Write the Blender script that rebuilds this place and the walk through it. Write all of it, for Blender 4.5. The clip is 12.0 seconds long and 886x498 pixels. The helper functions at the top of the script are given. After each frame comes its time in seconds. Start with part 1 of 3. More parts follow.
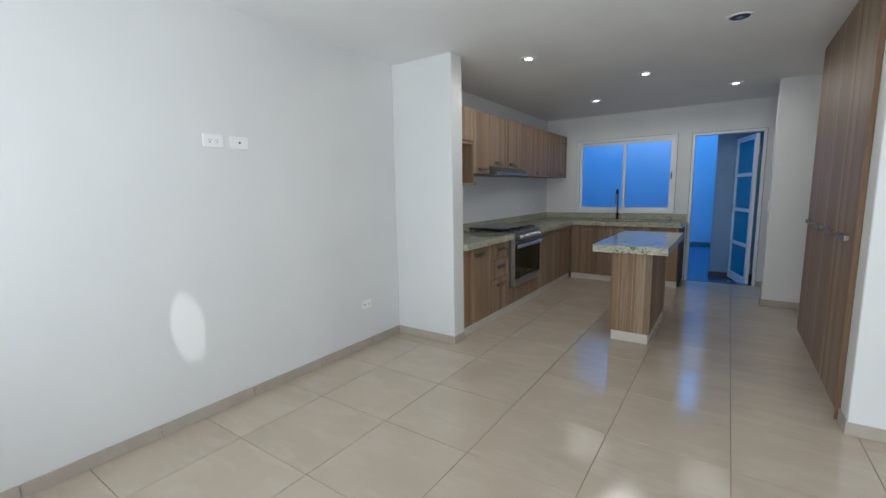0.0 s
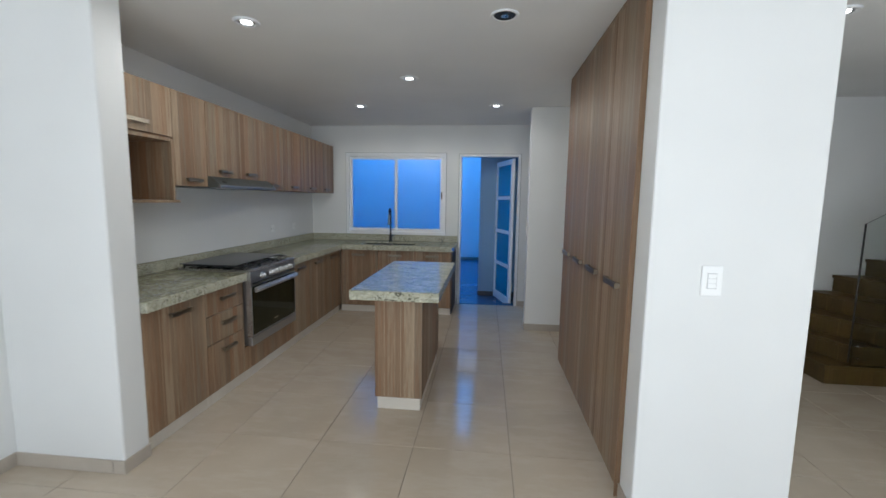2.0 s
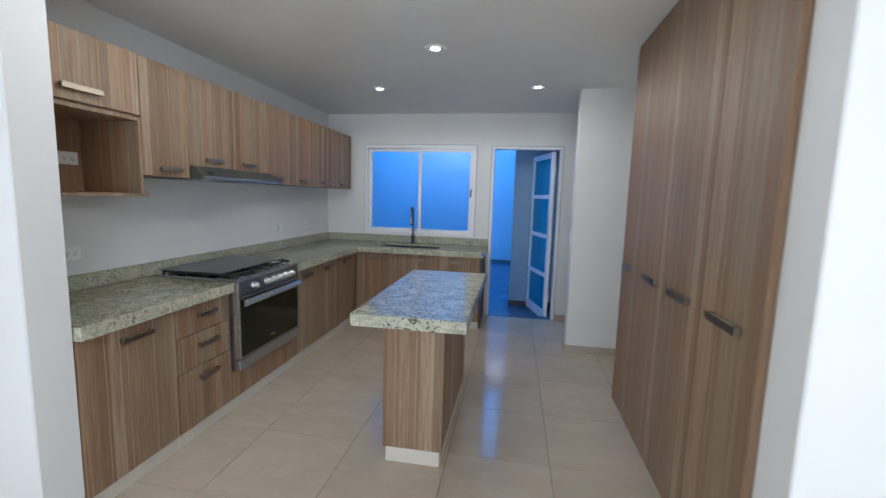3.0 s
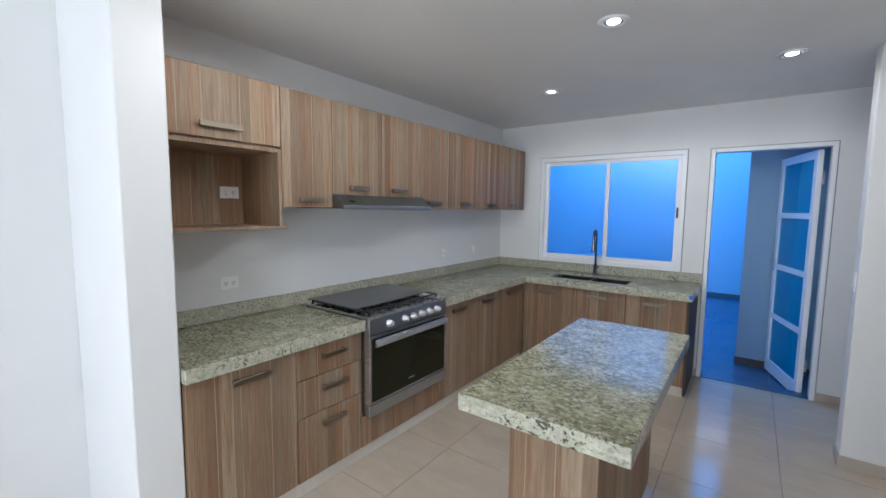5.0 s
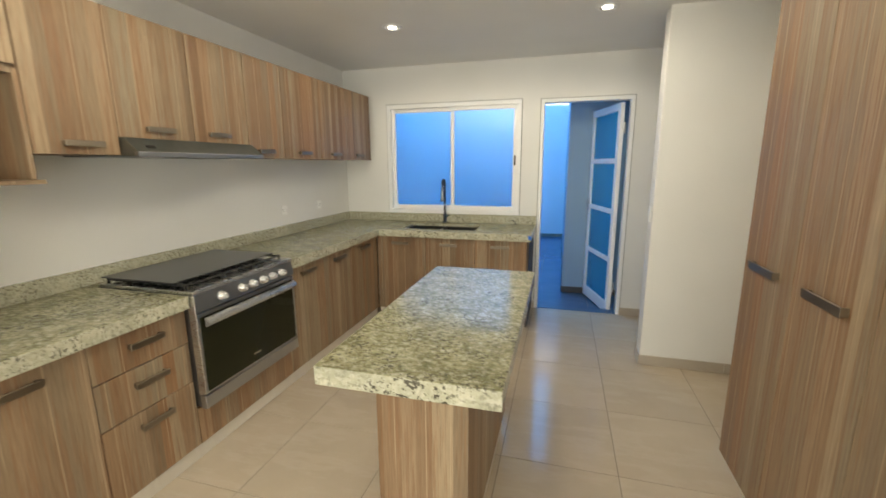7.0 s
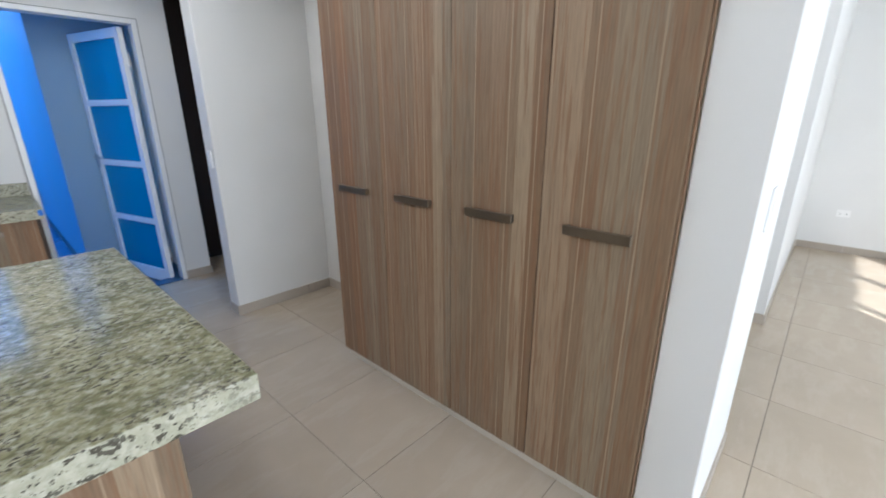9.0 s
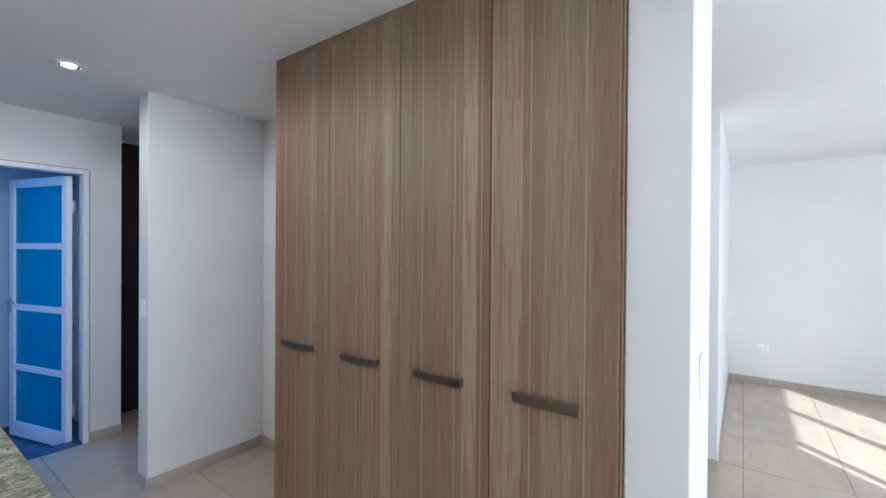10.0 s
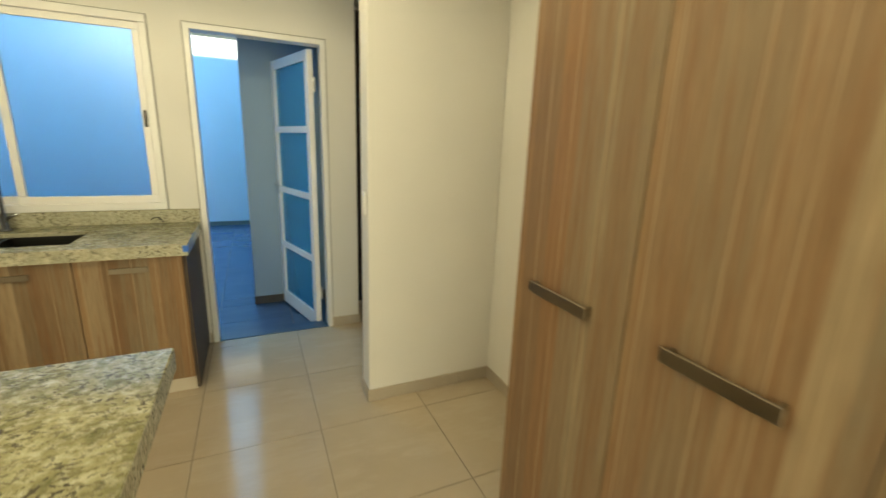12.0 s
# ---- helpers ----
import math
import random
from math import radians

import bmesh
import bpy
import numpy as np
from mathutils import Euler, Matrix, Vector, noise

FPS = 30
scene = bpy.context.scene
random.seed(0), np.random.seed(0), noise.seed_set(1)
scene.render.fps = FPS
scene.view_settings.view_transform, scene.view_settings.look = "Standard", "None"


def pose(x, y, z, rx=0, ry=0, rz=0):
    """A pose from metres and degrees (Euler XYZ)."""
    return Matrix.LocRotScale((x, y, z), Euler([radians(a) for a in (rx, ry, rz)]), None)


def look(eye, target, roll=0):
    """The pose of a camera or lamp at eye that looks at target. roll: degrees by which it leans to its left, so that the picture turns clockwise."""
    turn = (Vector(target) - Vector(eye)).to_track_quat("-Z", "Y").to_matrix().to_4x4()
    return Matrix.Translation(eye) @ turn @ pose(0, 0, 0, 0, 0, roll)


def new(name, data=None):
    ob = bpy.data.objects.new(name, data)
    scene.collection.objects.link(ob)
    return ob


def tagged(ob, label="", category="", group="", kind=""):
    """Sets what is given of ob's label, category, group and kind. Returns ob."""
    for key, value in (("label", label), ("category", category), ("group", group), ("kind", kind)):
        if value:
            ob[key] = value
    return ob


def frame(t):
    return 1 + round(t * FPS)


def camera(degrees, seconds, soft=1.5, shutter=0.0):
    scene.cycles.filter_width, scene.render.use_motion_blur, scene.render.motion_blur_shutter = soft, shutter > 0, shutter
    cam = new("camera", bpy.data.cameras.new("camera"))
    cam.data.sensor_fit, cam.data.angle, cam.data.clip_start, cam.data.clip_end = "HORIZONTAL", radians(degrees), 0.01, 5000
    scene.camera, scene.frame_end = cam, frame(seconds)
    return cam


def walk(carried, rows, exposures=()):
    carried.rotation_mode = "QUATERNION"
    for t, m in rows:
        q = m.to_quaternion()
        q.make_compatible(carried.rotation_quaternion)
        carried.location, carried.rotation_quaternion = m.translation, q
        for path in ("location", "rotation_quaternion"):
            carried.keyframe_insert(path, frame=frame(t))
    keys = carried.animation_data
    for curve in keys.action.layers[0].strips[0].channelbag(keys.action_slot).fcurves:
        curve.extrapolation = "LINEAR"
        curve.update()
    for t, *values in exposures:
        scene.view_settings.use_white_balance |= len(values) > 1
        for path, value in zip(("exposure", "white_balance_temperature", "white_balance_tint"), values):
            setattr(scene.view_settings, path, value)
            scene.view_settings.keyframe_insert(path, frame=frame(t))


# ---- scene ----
cam = camera(93.3, 12.0, shutter=0.3)
PATH = [
    (0, (2.623, -7.09, 1.381), (1.508, -5.453, 1.106), -1.0),
    (0.5, (2.613, -6.904, 1.462), (1.483, -5.281, 1.164), -0.3),
    (1, (2.531, -6.639, 1.465), (1.729, -4.827, 1.194), -1.0),
    (1.5, (2.524, -6.317, 1.467), (2.105, -4.378, 1.216), -0.2),
    (2, (2.538, -5.936, 1.483), (2.336, -3.959, 1.253), 0.9),
    (2.5, (2.474, -5.592, 1.483), (2.327, -3.61, 1.263), 1.7),
    (3, (2.449, -5.277, 1.482), (2.122, -3.319, 1.24), 1.7),
    (3.5, (2.451, -4.964, 1.489), (1.828, -3.086, 1.197), 2.0),
    (3.7, (2.422, -4.871, 1.483), (1.7, -3.034, 1.162), 2.0),
    (5.3, (2.494, -4.544, 1.566), (1.283, -2.958, 1.436), 1.0),
    (5.5, (2.5, -4.554, 1.565), (1.314, -2.944, 1.492), 1.3),
    (6, (2.518, -4.518, 1.564), (1.523, -2.784, 1.517), 1.1),
    (6.5, (2.429, -4.495, 1.547), (1.685, -2.648, 1.363), 0.8),
    (6.7, (2.403, -4.461, 1.535), (1.736, -2.595, 1.264), 0.3),
    (8.3, (2.111, -4.123, 1.375), (2.808, -2.416, 0.6), -1.3),
    (8.5, (2.008, -4.136, 1.403), (2.992, -2.575, 0.634), -1.5),
    (9, (1.95, -4.163, 1.426), (3.351, -2.872, 0.816), -0.2),
    (9.5, (1.96, -4.169, 1.478), (3.535, -2.971, 1.187), 0.3),
    (10, (1.957, -4.16, 1.554), (3.581, -2.992, 1.543), 0.4),
    (10.5, (2.043, -4.074, 1.531), (3.665, -2.91, 1.417), 0.8),
    (11, (2.246, -3.895, 1.458), (3.751, -2.63, 1.09), 1.6),
    (11.5, (2.387, -3.601, 1.46), (3.614, -2.093, 0.992), 1.9),
    (12, (2.478, -3.223, 1.455), (3.286, -1.458, 0.974), 2.1),
]

# white balance and exposure: the clip's camera warms its picture when it is near the wood
EXPOSURES = [
    (0.0, 0.31, 5950, 8), (0.5, 0.45, 5950, 9), (1.5, 0.47, 5950, 8), (2.5, 0.73, 5900, 9), (3.0, 0.84, 5780, 10), (3.5, 1.18, 5780, 10), (5.5, 1.10, 5700, 11), (6.0, 1.16, 5680, 9), (6.5, 1.48, 6330, 3),
    (7.3, 1.37, 8430, 8), (8.3, 1.50, 8530, 9), (8.5, 1.42, 7230, 9), (9.0, 1.23, 5780, 10), (10.0, 1.14, 5480, 10), (11.0, 1.22, 5080, 8), (11.25, 1.37, 6830, 8), (11.5, 1.48, 7380, -8), (12.0, 1.37, 11800, -4),
]
walk(cam, [(t, look(e, g, r)) for t, e, g, r in PATH], EXPOSURES)

# ---- world, sun, lamps ----
SUN_ELEVATION, SUN_STRENGTH, SKY = 23.8, 5.0, 0.035
world = bpy.data.worlds.new("world")
scene.world = world
world.use_nodes = True
wn = world.node_tree.nodes
sky = wn.new("ShaderNodeTexSky")
sky.sky_type, sky.sun_disc = "NISHITA", False
sky.sun_elevation, sky.sun_rotation = radians(SUN_ELEVATION), radians(225)
wn["Background"].inputs["Strength"].default_value = SKY
world.node_tree.links.new(sky.outputs[0], wn["Background"].inputs["Color"])

sun_data = bpy.data.lights.new("sun", "SUN")
sun_data.energy, sun_data.angle, sun_data.color = SUN_STRENGTH, radians(0.5), (1.0, 0.95, 0.88)
sun = new("sun", sun_data)
h = math.cos(radians(SUN_ELEVATION)) * math.sqrt(0.5)
sun.matrix_world = look((-10, -20, 12), (-10 + h, -20 + h, 12 - math.sin(radians(SUN_ELEVATION))))


def area(name, eye, target, w, hgt, watts, colour):
    d = bpy.data.lights.new(name, "AREA")
    d.shape, d.size, d.size_y, d.energy, d.color = "RECTANGLE", w, hgt, watts, colour
    o = new(name, d)
    o.matrix_world = look(eye, target)
    return o


DAY = (0.915, 0.965, 1.0)
area("daylight_terrace_door", (3.65, -7.84, 1.12), (3.65, -4, 2.4), 1.8, 2.05, 35, DAY)
# this window is unseen; its place in the south wall is assumed
area("daylight_living_window", (1.3, -7.80, 1.4), (1.6, -4, 2.7), 1.75, 1.5, 24, DAY)
# no hall window is known; this lamp is added to brighten the kitchen
area("added_hall_daylight", (6.3, -7.80, 1.5), (1.0, -2.5, 2.0), 2.0, 1.3, 12, DAY)
area("daylight_patio", (1.2, 3.0, 3.3), (1.2, 3.0, 0), 2.2, 3.6, 58, (0.045, 0.355, 1.0))


def spot(x, y, watts):
    d = bpy.data.lights.new("downlight_lamp", "SPOT")
    d.energy, d.color, d.spot_size, d.spot_blend, d.shadow_soft_size = watts, (1.0, 0.955, 0.88), radians(179), 0.16, 0.28
    o = new("downlight_lamp", d)
    o.location = (x, y, 2.47)


# spot added in place of reflected sunlight: a narrow patch on the living room wall
patch_spot_data = bpy.data.lights.new("added_wall_patch_spot", "SPOT")
patch_spot_data.energy, patch_spot_data.color, patch_spot_data.spot_size, patch_spot_data.spot_blend, patch_spot_data.shadow_soft_size = 92, (1.0, 0.97, 0.92), radians(7.6), 0.25, 0.012
patch_spot = new("added_wall_patch_spot", patch_spot_data)
patch_spot.matrix_world = look((2.95, -7.80, 0.98), (0.0, -5.955, 0.60), 4) @ Matrix.Diagonal((0.36, 1.0, 1.0, 1.0))

# the two lamps by the window are the dimmest
LIT = [(1.10, -1.22, 5.0), (2.61, -1.20, 5.0), (1.85, -2.26, 21.5), (1.09, -3.45, 12.5), (4.40, -3.37, 9.0)]
for lx, ly, watts in LIT:
    spot(lx, ly, watts)


# ---- materials ----
def mat(name, colour=(0.8, 0.8, 0.8), rough=0.5, metal=0.0):
    m = bpy.data.materials.new(name)
    m.use_nodes = True
    b = m.node_tree.nodes["Principled BSDF"]
    b.inputs["Base Color"].default_value = (*colour, 1)
    b.inputs["Roughness"].default_value = rough
    b.inputs["Metallic"].default_value = metal
    return m


class N:
    """Shorthand for wiring one material."""

    def __init__(self, m):
        self.t = m.node_tree
        self.b = self.t.nodes["Principled BSDF"]

    def add(self, kind, **values):
        n = self.t.nodes.new(kind)
        for k, v in values.items():
            if k in n.inputs:
                n.inputs[k].default_value = v
            else:
                setattr(n, k, v)
        return n

    def link(self, a, b):
        self.t.links.new(a, b)

    def coords(self, scale, shift=True):
        """Object coordinates, shifted at random from object to object."""
        tc = self.add("ShaderNodeTexCoord")
        mp = self.add("ShaderNodeMapping")
        mp.inputs["Scale"].default_value = scale
        out = tc.outputs["Object"]
        if shift:
            oi = self.add("ShaderNodeObjectInfo")
            mul = self.add("ShaderNodeMath", operation="MULTIPLY")
            mul.inputs[1].default_value = 37.0
            self.link(oi.outputs["Random"], mul.inputs[0])
            va = self.add("ShaderNodeVectorMath", operation="ADD")
            self.link(out, va.inputs[0])
            self.link(mul.outputs[0], va.inputs[1])
            out = va.outputs[0]
        self.link(out, mp.inputs["Vector"])
        return mp.outputs[0]

    def noise(self, vec, scale, detail=3.0, rough=0.55):
        n = self.add("ShaderNodeTexNoise")
        n.inputs["Scale"].default_value, n.inputs["Detail"].default_value, n.inputs["Roughness"].default_value = scale, detail, rough
        self.link(vec, n.inputs["Vector"])
        return n.outputs["Fac"]

    def ramp(self, fac, stops, mode="LINEAR"):
        r = self.add("ShaderNodeValToRGB")
        r.color_ramp.interpolation = mode
        e = r.color_ramp.elements
        while len(e) < len(stops):
            e.new(0.5)
        for i, (p, c) in enumerate(stops):
            e[i].position, e[i].color = p, (*c, 1)
        self.link(fac, r.inputs[0])
        return r.outputs[0]

    def mix(self, fac, a, b, blend="MIX"):
        m = self.add("ShaderNodeMix", data_type="RGBA", blend_type=blend)
        for s, v in ((m.inputs[0], fac), (m.inputs[6], a), (m.inputs[7], b)):
            if isinstance(v, (int, float)):
                s.default_value = v
            elif isinstance(v, tuple):
                s.default_value = (*v, 1)
            else:
                self.link(v, s)
        return m.outputs[2]

    def bump(self, fac, strength, distance=0.002):
        b = self.add("ShaderNodeBump")
        b.inputs["Strength"].default_value, b.inputs["Distance"].default_value = strength, distance
        self.link(fac, b.inputs["Height"])
        self.link(b.outputs[0], self.b.inputs["Normal"])

    def rough(self, fac, lo, hi):
        r = self.add("ShaderNodeMapRange")
        r.inputs["To Min"].default_value, r.inputs["To Max"].default_value = lo, hi
        self.link(fac, r.inputs["Value"])
        self.link(r.outputs[0], self.b.inputs["Roughness"])


def plaster(name, colour):
    m = mat(name, colour, 0.6)
    n = N(m)
    v = n.coords((1, 1, 1), False)
    big = n.noise(v, 1.3, 2)
    fine = n.noise(v, 90, 4)
    dark = tuple(c * 0.955 for c in colour)
    n.link(n.ramp(big, [(0.35, dark), (0.65, colour)]), n.b.inputs["Base Color"])
    n.bump(fine, 0.12, 0.002)
    n.rough(big, 0.5, 0.65)
    return m


def laminate(name, tones, rough=0.50, fleck=(0.235, 0.115, 0.055)):
    """Vertical boards of uneven width in a printed laminate, with fine grain and thin pale joints."""
    m = mat(name, tones[0], rough)
    n = N(m)
    tc = n.add("ShaderNodeTexCoord")
    sep = n.add("ShaderNodeSeparateXYZ")
    n.link(tc.outputs["Object"], sep.inputs[0])
    s = n.add("ShaderNodeMath", operation="ADD")
    n.link(sep.outputs[0], s.inputs[0])
    n.link(sep.outputs[1], s.inputs[1])
    oi = n.add("ShaderNodeObjectInfo")
    r = n.add("ShaderNodeMath", operation="MULTIPLY_ADD")
    r.inputs[1].default_value = 23.0
    n.link(oi.outputs["Random"], r.inputs[0])
    n.link(s.outputs[0], r.inputs[2])
    w = r.outputs[0]
    cell = n.add("ShaderNodeTexVoronoi", voronoi_dimensions="1D")
    cell.inputs["Scale"].default_value = 17.0
    n.link(w, cell.inputs["W"])
    sc = n.add("ShaderNodeSeparateColor")
    n.link(cell.outputs["Color"], sc.inputs[0])
    base = n.ramp(sc.outputs[0], [(i / (len(tones) - 1), c) for i, c in enumerate(tones)])
    vec = n.add("ShaderNodeCombineXYZ")
    n.link(w, vec.inputs[0])
    n.link(sc.outputs[1], vec.inputs[1])
    n.link(sep.outputs[2], vec.inputs[2])
    mp = n.add("ShaderNodeMapping")
    mp.inputs["Scale"].default_value = (1.0, 8.0, 0.05)
    n.link(vec.outputs[0], mp.inputs["Vector"])
    grain = n.noise(mp.outputs[0], 150, 5, 0.65)
    mp2 = n.add("ShaderNodeMapping")
    mp2.inputs["Scale"].default_value = (2.0, 3.0, 0.075)
    n.link(vec.outputs[0], mp2.inputs["Vector"])
    wave = n.noise(mp2.outputs[0], 30, 4, 0.65)
    warm = n.mix(n.ramp(wave, [(0.50, (0, 0, 0)), (0.60, (1, 1, 1))]), base, n.mix(0.52, base, fleck))
    col = n.mix(n.ramp(grain, [(0.3, (0.0, 0.0, 0.0)), (0.7, (1, 1, 1))]), n.mix(1.0, warm, (0.80, 0.79, 0.775), "MULTIPLY"), n.mix(1.0, warm, (1.17, 1.16, 1.15), "MULTIPLY"))
    edge = n.add("ShaderNodeTexVoronoi", voronoi_dimensions="1D", feature="DISTANCE_TO_EDGE")
    edge.inputs["Scale"].default_value = 8.0
    n.link(w, edge.inputs["W"])
    line = n.ramp(edge.outputs["Distance"], [(0.0, (1, 1, 1)), (0.028, (0, 0, 0))])
    mask = n.mix(1.0, line, n.ramp(wave, [(0.35, (0, 0, 0)), (0.5, (0.75, 0.75, 0.75))]), "MULTIPLY")
    fin = n.mix(mask, col, tuple(min(1.0, c * 1.35) for c in max(tones)))
    n.link(fin, n.b.inputs["Base Color"])
    n.b.inputs["Specular IOR Level"].default_value = 0.38
    n.bump(grain, 0.15, 0.0008)
    n.rough(grain, rough - 0.06, rough + 0.08)
    return m


def granite(name):
    m = mat(name, (0.4, 0.4, 0.32), 0.1)
    n = N(m)
    v = n.coords((1, 1, 1), False)
    a = n.noise(v, 11, 6, 0.7)
    base = n.ramp(a, [(0.32, (0.15, 0.15, 0.078)), (0.5, (0.29, 0.283, 0.17)), (0.68, (0.46, 0.45, 0.31))])
    g = n.noise(v, 46, 5, 0.62)
    base = n.mix(n.ramp(g, [(0.46, (0, 0, 0)), (0.68, (0.55, 0.55, 0.55))]), base, (0.66, 0.65, 0.56))
    k = n.noise(n.coords((1.0, 1.25, 1.0), False), 40, 5, 0.68)
    base = n.mix(n.ramp(k, [(0.52, (0, 0, 0)), (0.62, (0.8, 0.8, 0.8))]), base, (0.165, 0.155, 0.085))
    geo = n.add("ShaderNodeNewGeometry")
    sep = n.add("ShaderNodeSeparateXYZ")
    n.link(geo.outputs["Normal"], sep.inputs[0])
    # brightness of the lit front faces is put into the colour of upright sides
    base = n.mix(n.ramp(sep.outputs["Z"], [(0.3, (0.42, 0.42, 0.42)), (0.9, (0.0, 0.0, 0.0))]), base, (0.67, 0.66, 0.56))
    vv = n.coords((1.0, 1.35, 1.3), False)
    sp = n.noise(vv, 66, 4, 0.6)
    where_dark = n.ramp(n.noise(v, 8, 3, 0.6), [(0.40, (0.25, 0.25, 0.25)), (0.6, (1, 1, 1))])
    dark = n.mix(1.0, n.ramp(sp, [(0.550, (0, 0, 0)), (0.578, (0.96, 0.96, 0.96))]), where_dark, "MULTIPLY")
    base = n.mix(dark, base, (0.085, 0.078, 0.06))
    n.b.inputs["Specular IOR Level"].default_value = 0.16
    n.link(base, n.b.inputs["Base Color"])
    n.rough(g, 0.10, 0.17)
    return m


def tile_stone(name, a, b, c, rough):
    m = mat(name, a, rough)
    n = N(m)
    v = n.coords((1, 1, 1))
    vs = n.coords((0.8, 2.6, 1.0))
    cloud = n.noise(v, 2.4, 4, 0.6)
    vein = n.noise(vs, 3.0, 7, 0.62)
    fine = n.noise(v, 160, 3)
    col = n.ramp(cloud, [(0.3, a), (0.7, b)])
    col = n.mix(n.ramp(vein, [(0.50, (0, 0, 0)), (0.60, (0.4, 0.4, 0.4)), (0.72, (0, 0, 0))]), col, c)
    oi = n.add("ShaderNodeObjectInfo")
    col = n.mix(n.ramp(oi.outputs["Random"], [(0.0, (0.0, 0, 0)), (1.0, (0.09, 0.09, 0.09))]), col, tuple(x * 0.6 for x in a))
    n.link(col, n.b.inputs["Base Color"])
    n.bump(fine, 0.03, 0.001)
    n.b.inputs["Specular IOR Level"].default_value = 0.45
    n.rough(cloud, rough * 0.85, rough * 1.2)
    return m


def metal(name, colour, rough, stretch=(1, 1, 60)):
    m = mat(name, colour, rough, 1.0)
    n = N(m)
    f = n.noise(n.coords(stretch), 30, 2)
    n.rough(f, rough * 0.8, rough * 1.3)
    return m


WALL = plaster("wall_paint", (0.815, 0.815, 0.80))
CEIL = plaster("ceiling_paint", (0.88, 0.88, 0.87))
# grey paint; the blue sky light it lacks is put into its colour
PATIO_GREY = plaster("grey_patio_paint_blue_lit", (0.25, 0.385, 0.51))
PATIO_WALL = plaster("patio_wall_paint", (0.78, 0.80, 0.82))
WOOD = laminate("striped_wood_laminate", [(r * 1.0, g * 0.99, b * 0.95) for r, g, b in ((0.21, 0.125, 0.072), (0.30, 0.235, 0.165), (0.235, 0.145, 0.088), (0.37, 0.285, 0.20), (0.285, 0.16, 0.088), (0.29, 0.235, 0.17), (0.19, 0.125, 0.08), (0.37, 0.24, 0.148))])
DARKWOOD = laminate("dark_door_wood", [(0.020, 0.010, 0.007), (0.017, 0.009, 0.007), (0.023, 0.011, 0.008)], 0.5, (0.026, 0.012, 0.008))
STAIRWOOD = laminate("stair_wood", [(0.100, 0.066, 0.018), (0.074, 0.048, 0.013), (0.118, 0.074, 0.022)], 0.35, (0.10, 0.055, 0.02))
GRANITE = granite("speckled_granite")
TILE = tile_stone("beige_porcelain", (0.505, 0.422, 0.325), (0.565, 0.48, 0.375), (0.605, 0.535, 0.437), 0.115)
SKIRT = tile_stone("skirting_porcelain", (0.44, 0.385, 0.32), (0.50, 0.44, 0.37), (0.55, 0.5, 0.43), 0.35)
PLINTH = tile_stone("pale_plinth_tile", (0.64, 0.585, 0.50), (0.70, 0.65, 0.57), (0.74, 0.70, 0.63), 0.35)
DARKSKIRT = tile_stone("dark_patio_skirting", (0.050, 0.048, 0.050), (0.065, 0.062, 0.062), (0.08, 0.078, 0.076), 0.4)
GROUT = mat("grout", (0.22, 0.19, 0.155), 0.9)
# grey tile with the patio's blue light put into its base colour
PATIO_TILE = tile_stone("patio_tile_blue_lit", (0.042, 0.105, 0.20), (0.056, 0.13, 0.235), (0.078, 0.155, 0.25), 0.22)
STEEL = metal("brushed_steel", (0.62, 0.63, 0.64), 0.26)
# steel darkened in colour to give the inside of the bowls its shade
BOWLSTEEL = metal("shaded_sink_steel", (0.09, 0.09, 0.085), 0.35)
DOORSTEEL = metal("oven_door_steel", (0.44, 0.45, 0.46), 0.32)
DARKSTEEL = metal("grey_steel", (0.30, 0.31, 0.32), 0.34)
REFLECTOR = mat("lamp_reflector", (0.35, 0.35, 0.36), 0.3, 1.0)
CHROME = mat("chrome", (0.8, 0.8, 0.8), 0.12, 1.0)
TAPSTEEL = metal("tap_steel", (0.16, 0.165, 0.17), 0.25)
BRONZE = metal("handle_metal", (0.27, 0.23, 0.18), 0.36)
BLACKGLASS = mat("black_glass", (0.014, 0.015, 0.006), 0.05)
BLACKGLASS.node_tree.nodes["Principled BSDF"].inputs["Specular IOR Level"].default_value = 0.22
HOODSTEEL = metal("hood_steel", (0.21, 0.235, 0.235), 0.42, (1, 1, 1))
LIDGLASS = mat("smoked_glass_lid", (0.030, 0.032, 0.033), 0.28)
IRON = mat("cast_iron", (0.02, 0.02, 0.02), 0.6)
ALU = mat("white_aluminium", (0.86, 0.87, 0.88), 0.3)
# grey for the shade along the frames, drawn as thin strips
SHADE_LINE = mat("grey_shade_line", (0.30, 0.30, 0.30), 0.6)
PLASTIC = mat("white_plastic", (0.93, 0.93, 0.92), 0.3)
# the white plastic again, greyed to stand for shade
SHADED_PLASTIC = mat("shade_grey_plastic", (0.58, 0.58, 0.57), 0.5)
TAPE = mat("blue_tape", (0.02, 0.16, 0.62), 0.5)
BLACK = mat("black_plastic", (0.02, 0.02, 0.02), 0.4)
CONCRETE = plaster("outside_concrete", (0.42, 0.41, 0.39))
CABSIDE = mat("cabinet_carcass", (0.065, 0.048, 0.038), 0.6)
LAMP_ON = mat("lamp_lens", (1, 1, 1), 0.4)
LAMP_ON.node_tree.nodes["Principled BSDF"].inputs["Emission Color"].default_value = (1.0, 0.96, 0.9, 1)
LAMP_ON.node_tree.nodes["Principled BSDF"].inputs["Emission Strength"].default_value = 3.5


def glass(name, colour, rough):
    m = mat(name, colour, rough)
    b = m.node_tree.nodes["Principled BSDF"]
    b.inputs["Transmission Weight"].default_value = 1.0
    b.inputs["IOR"].default_value = 1.3
    return m


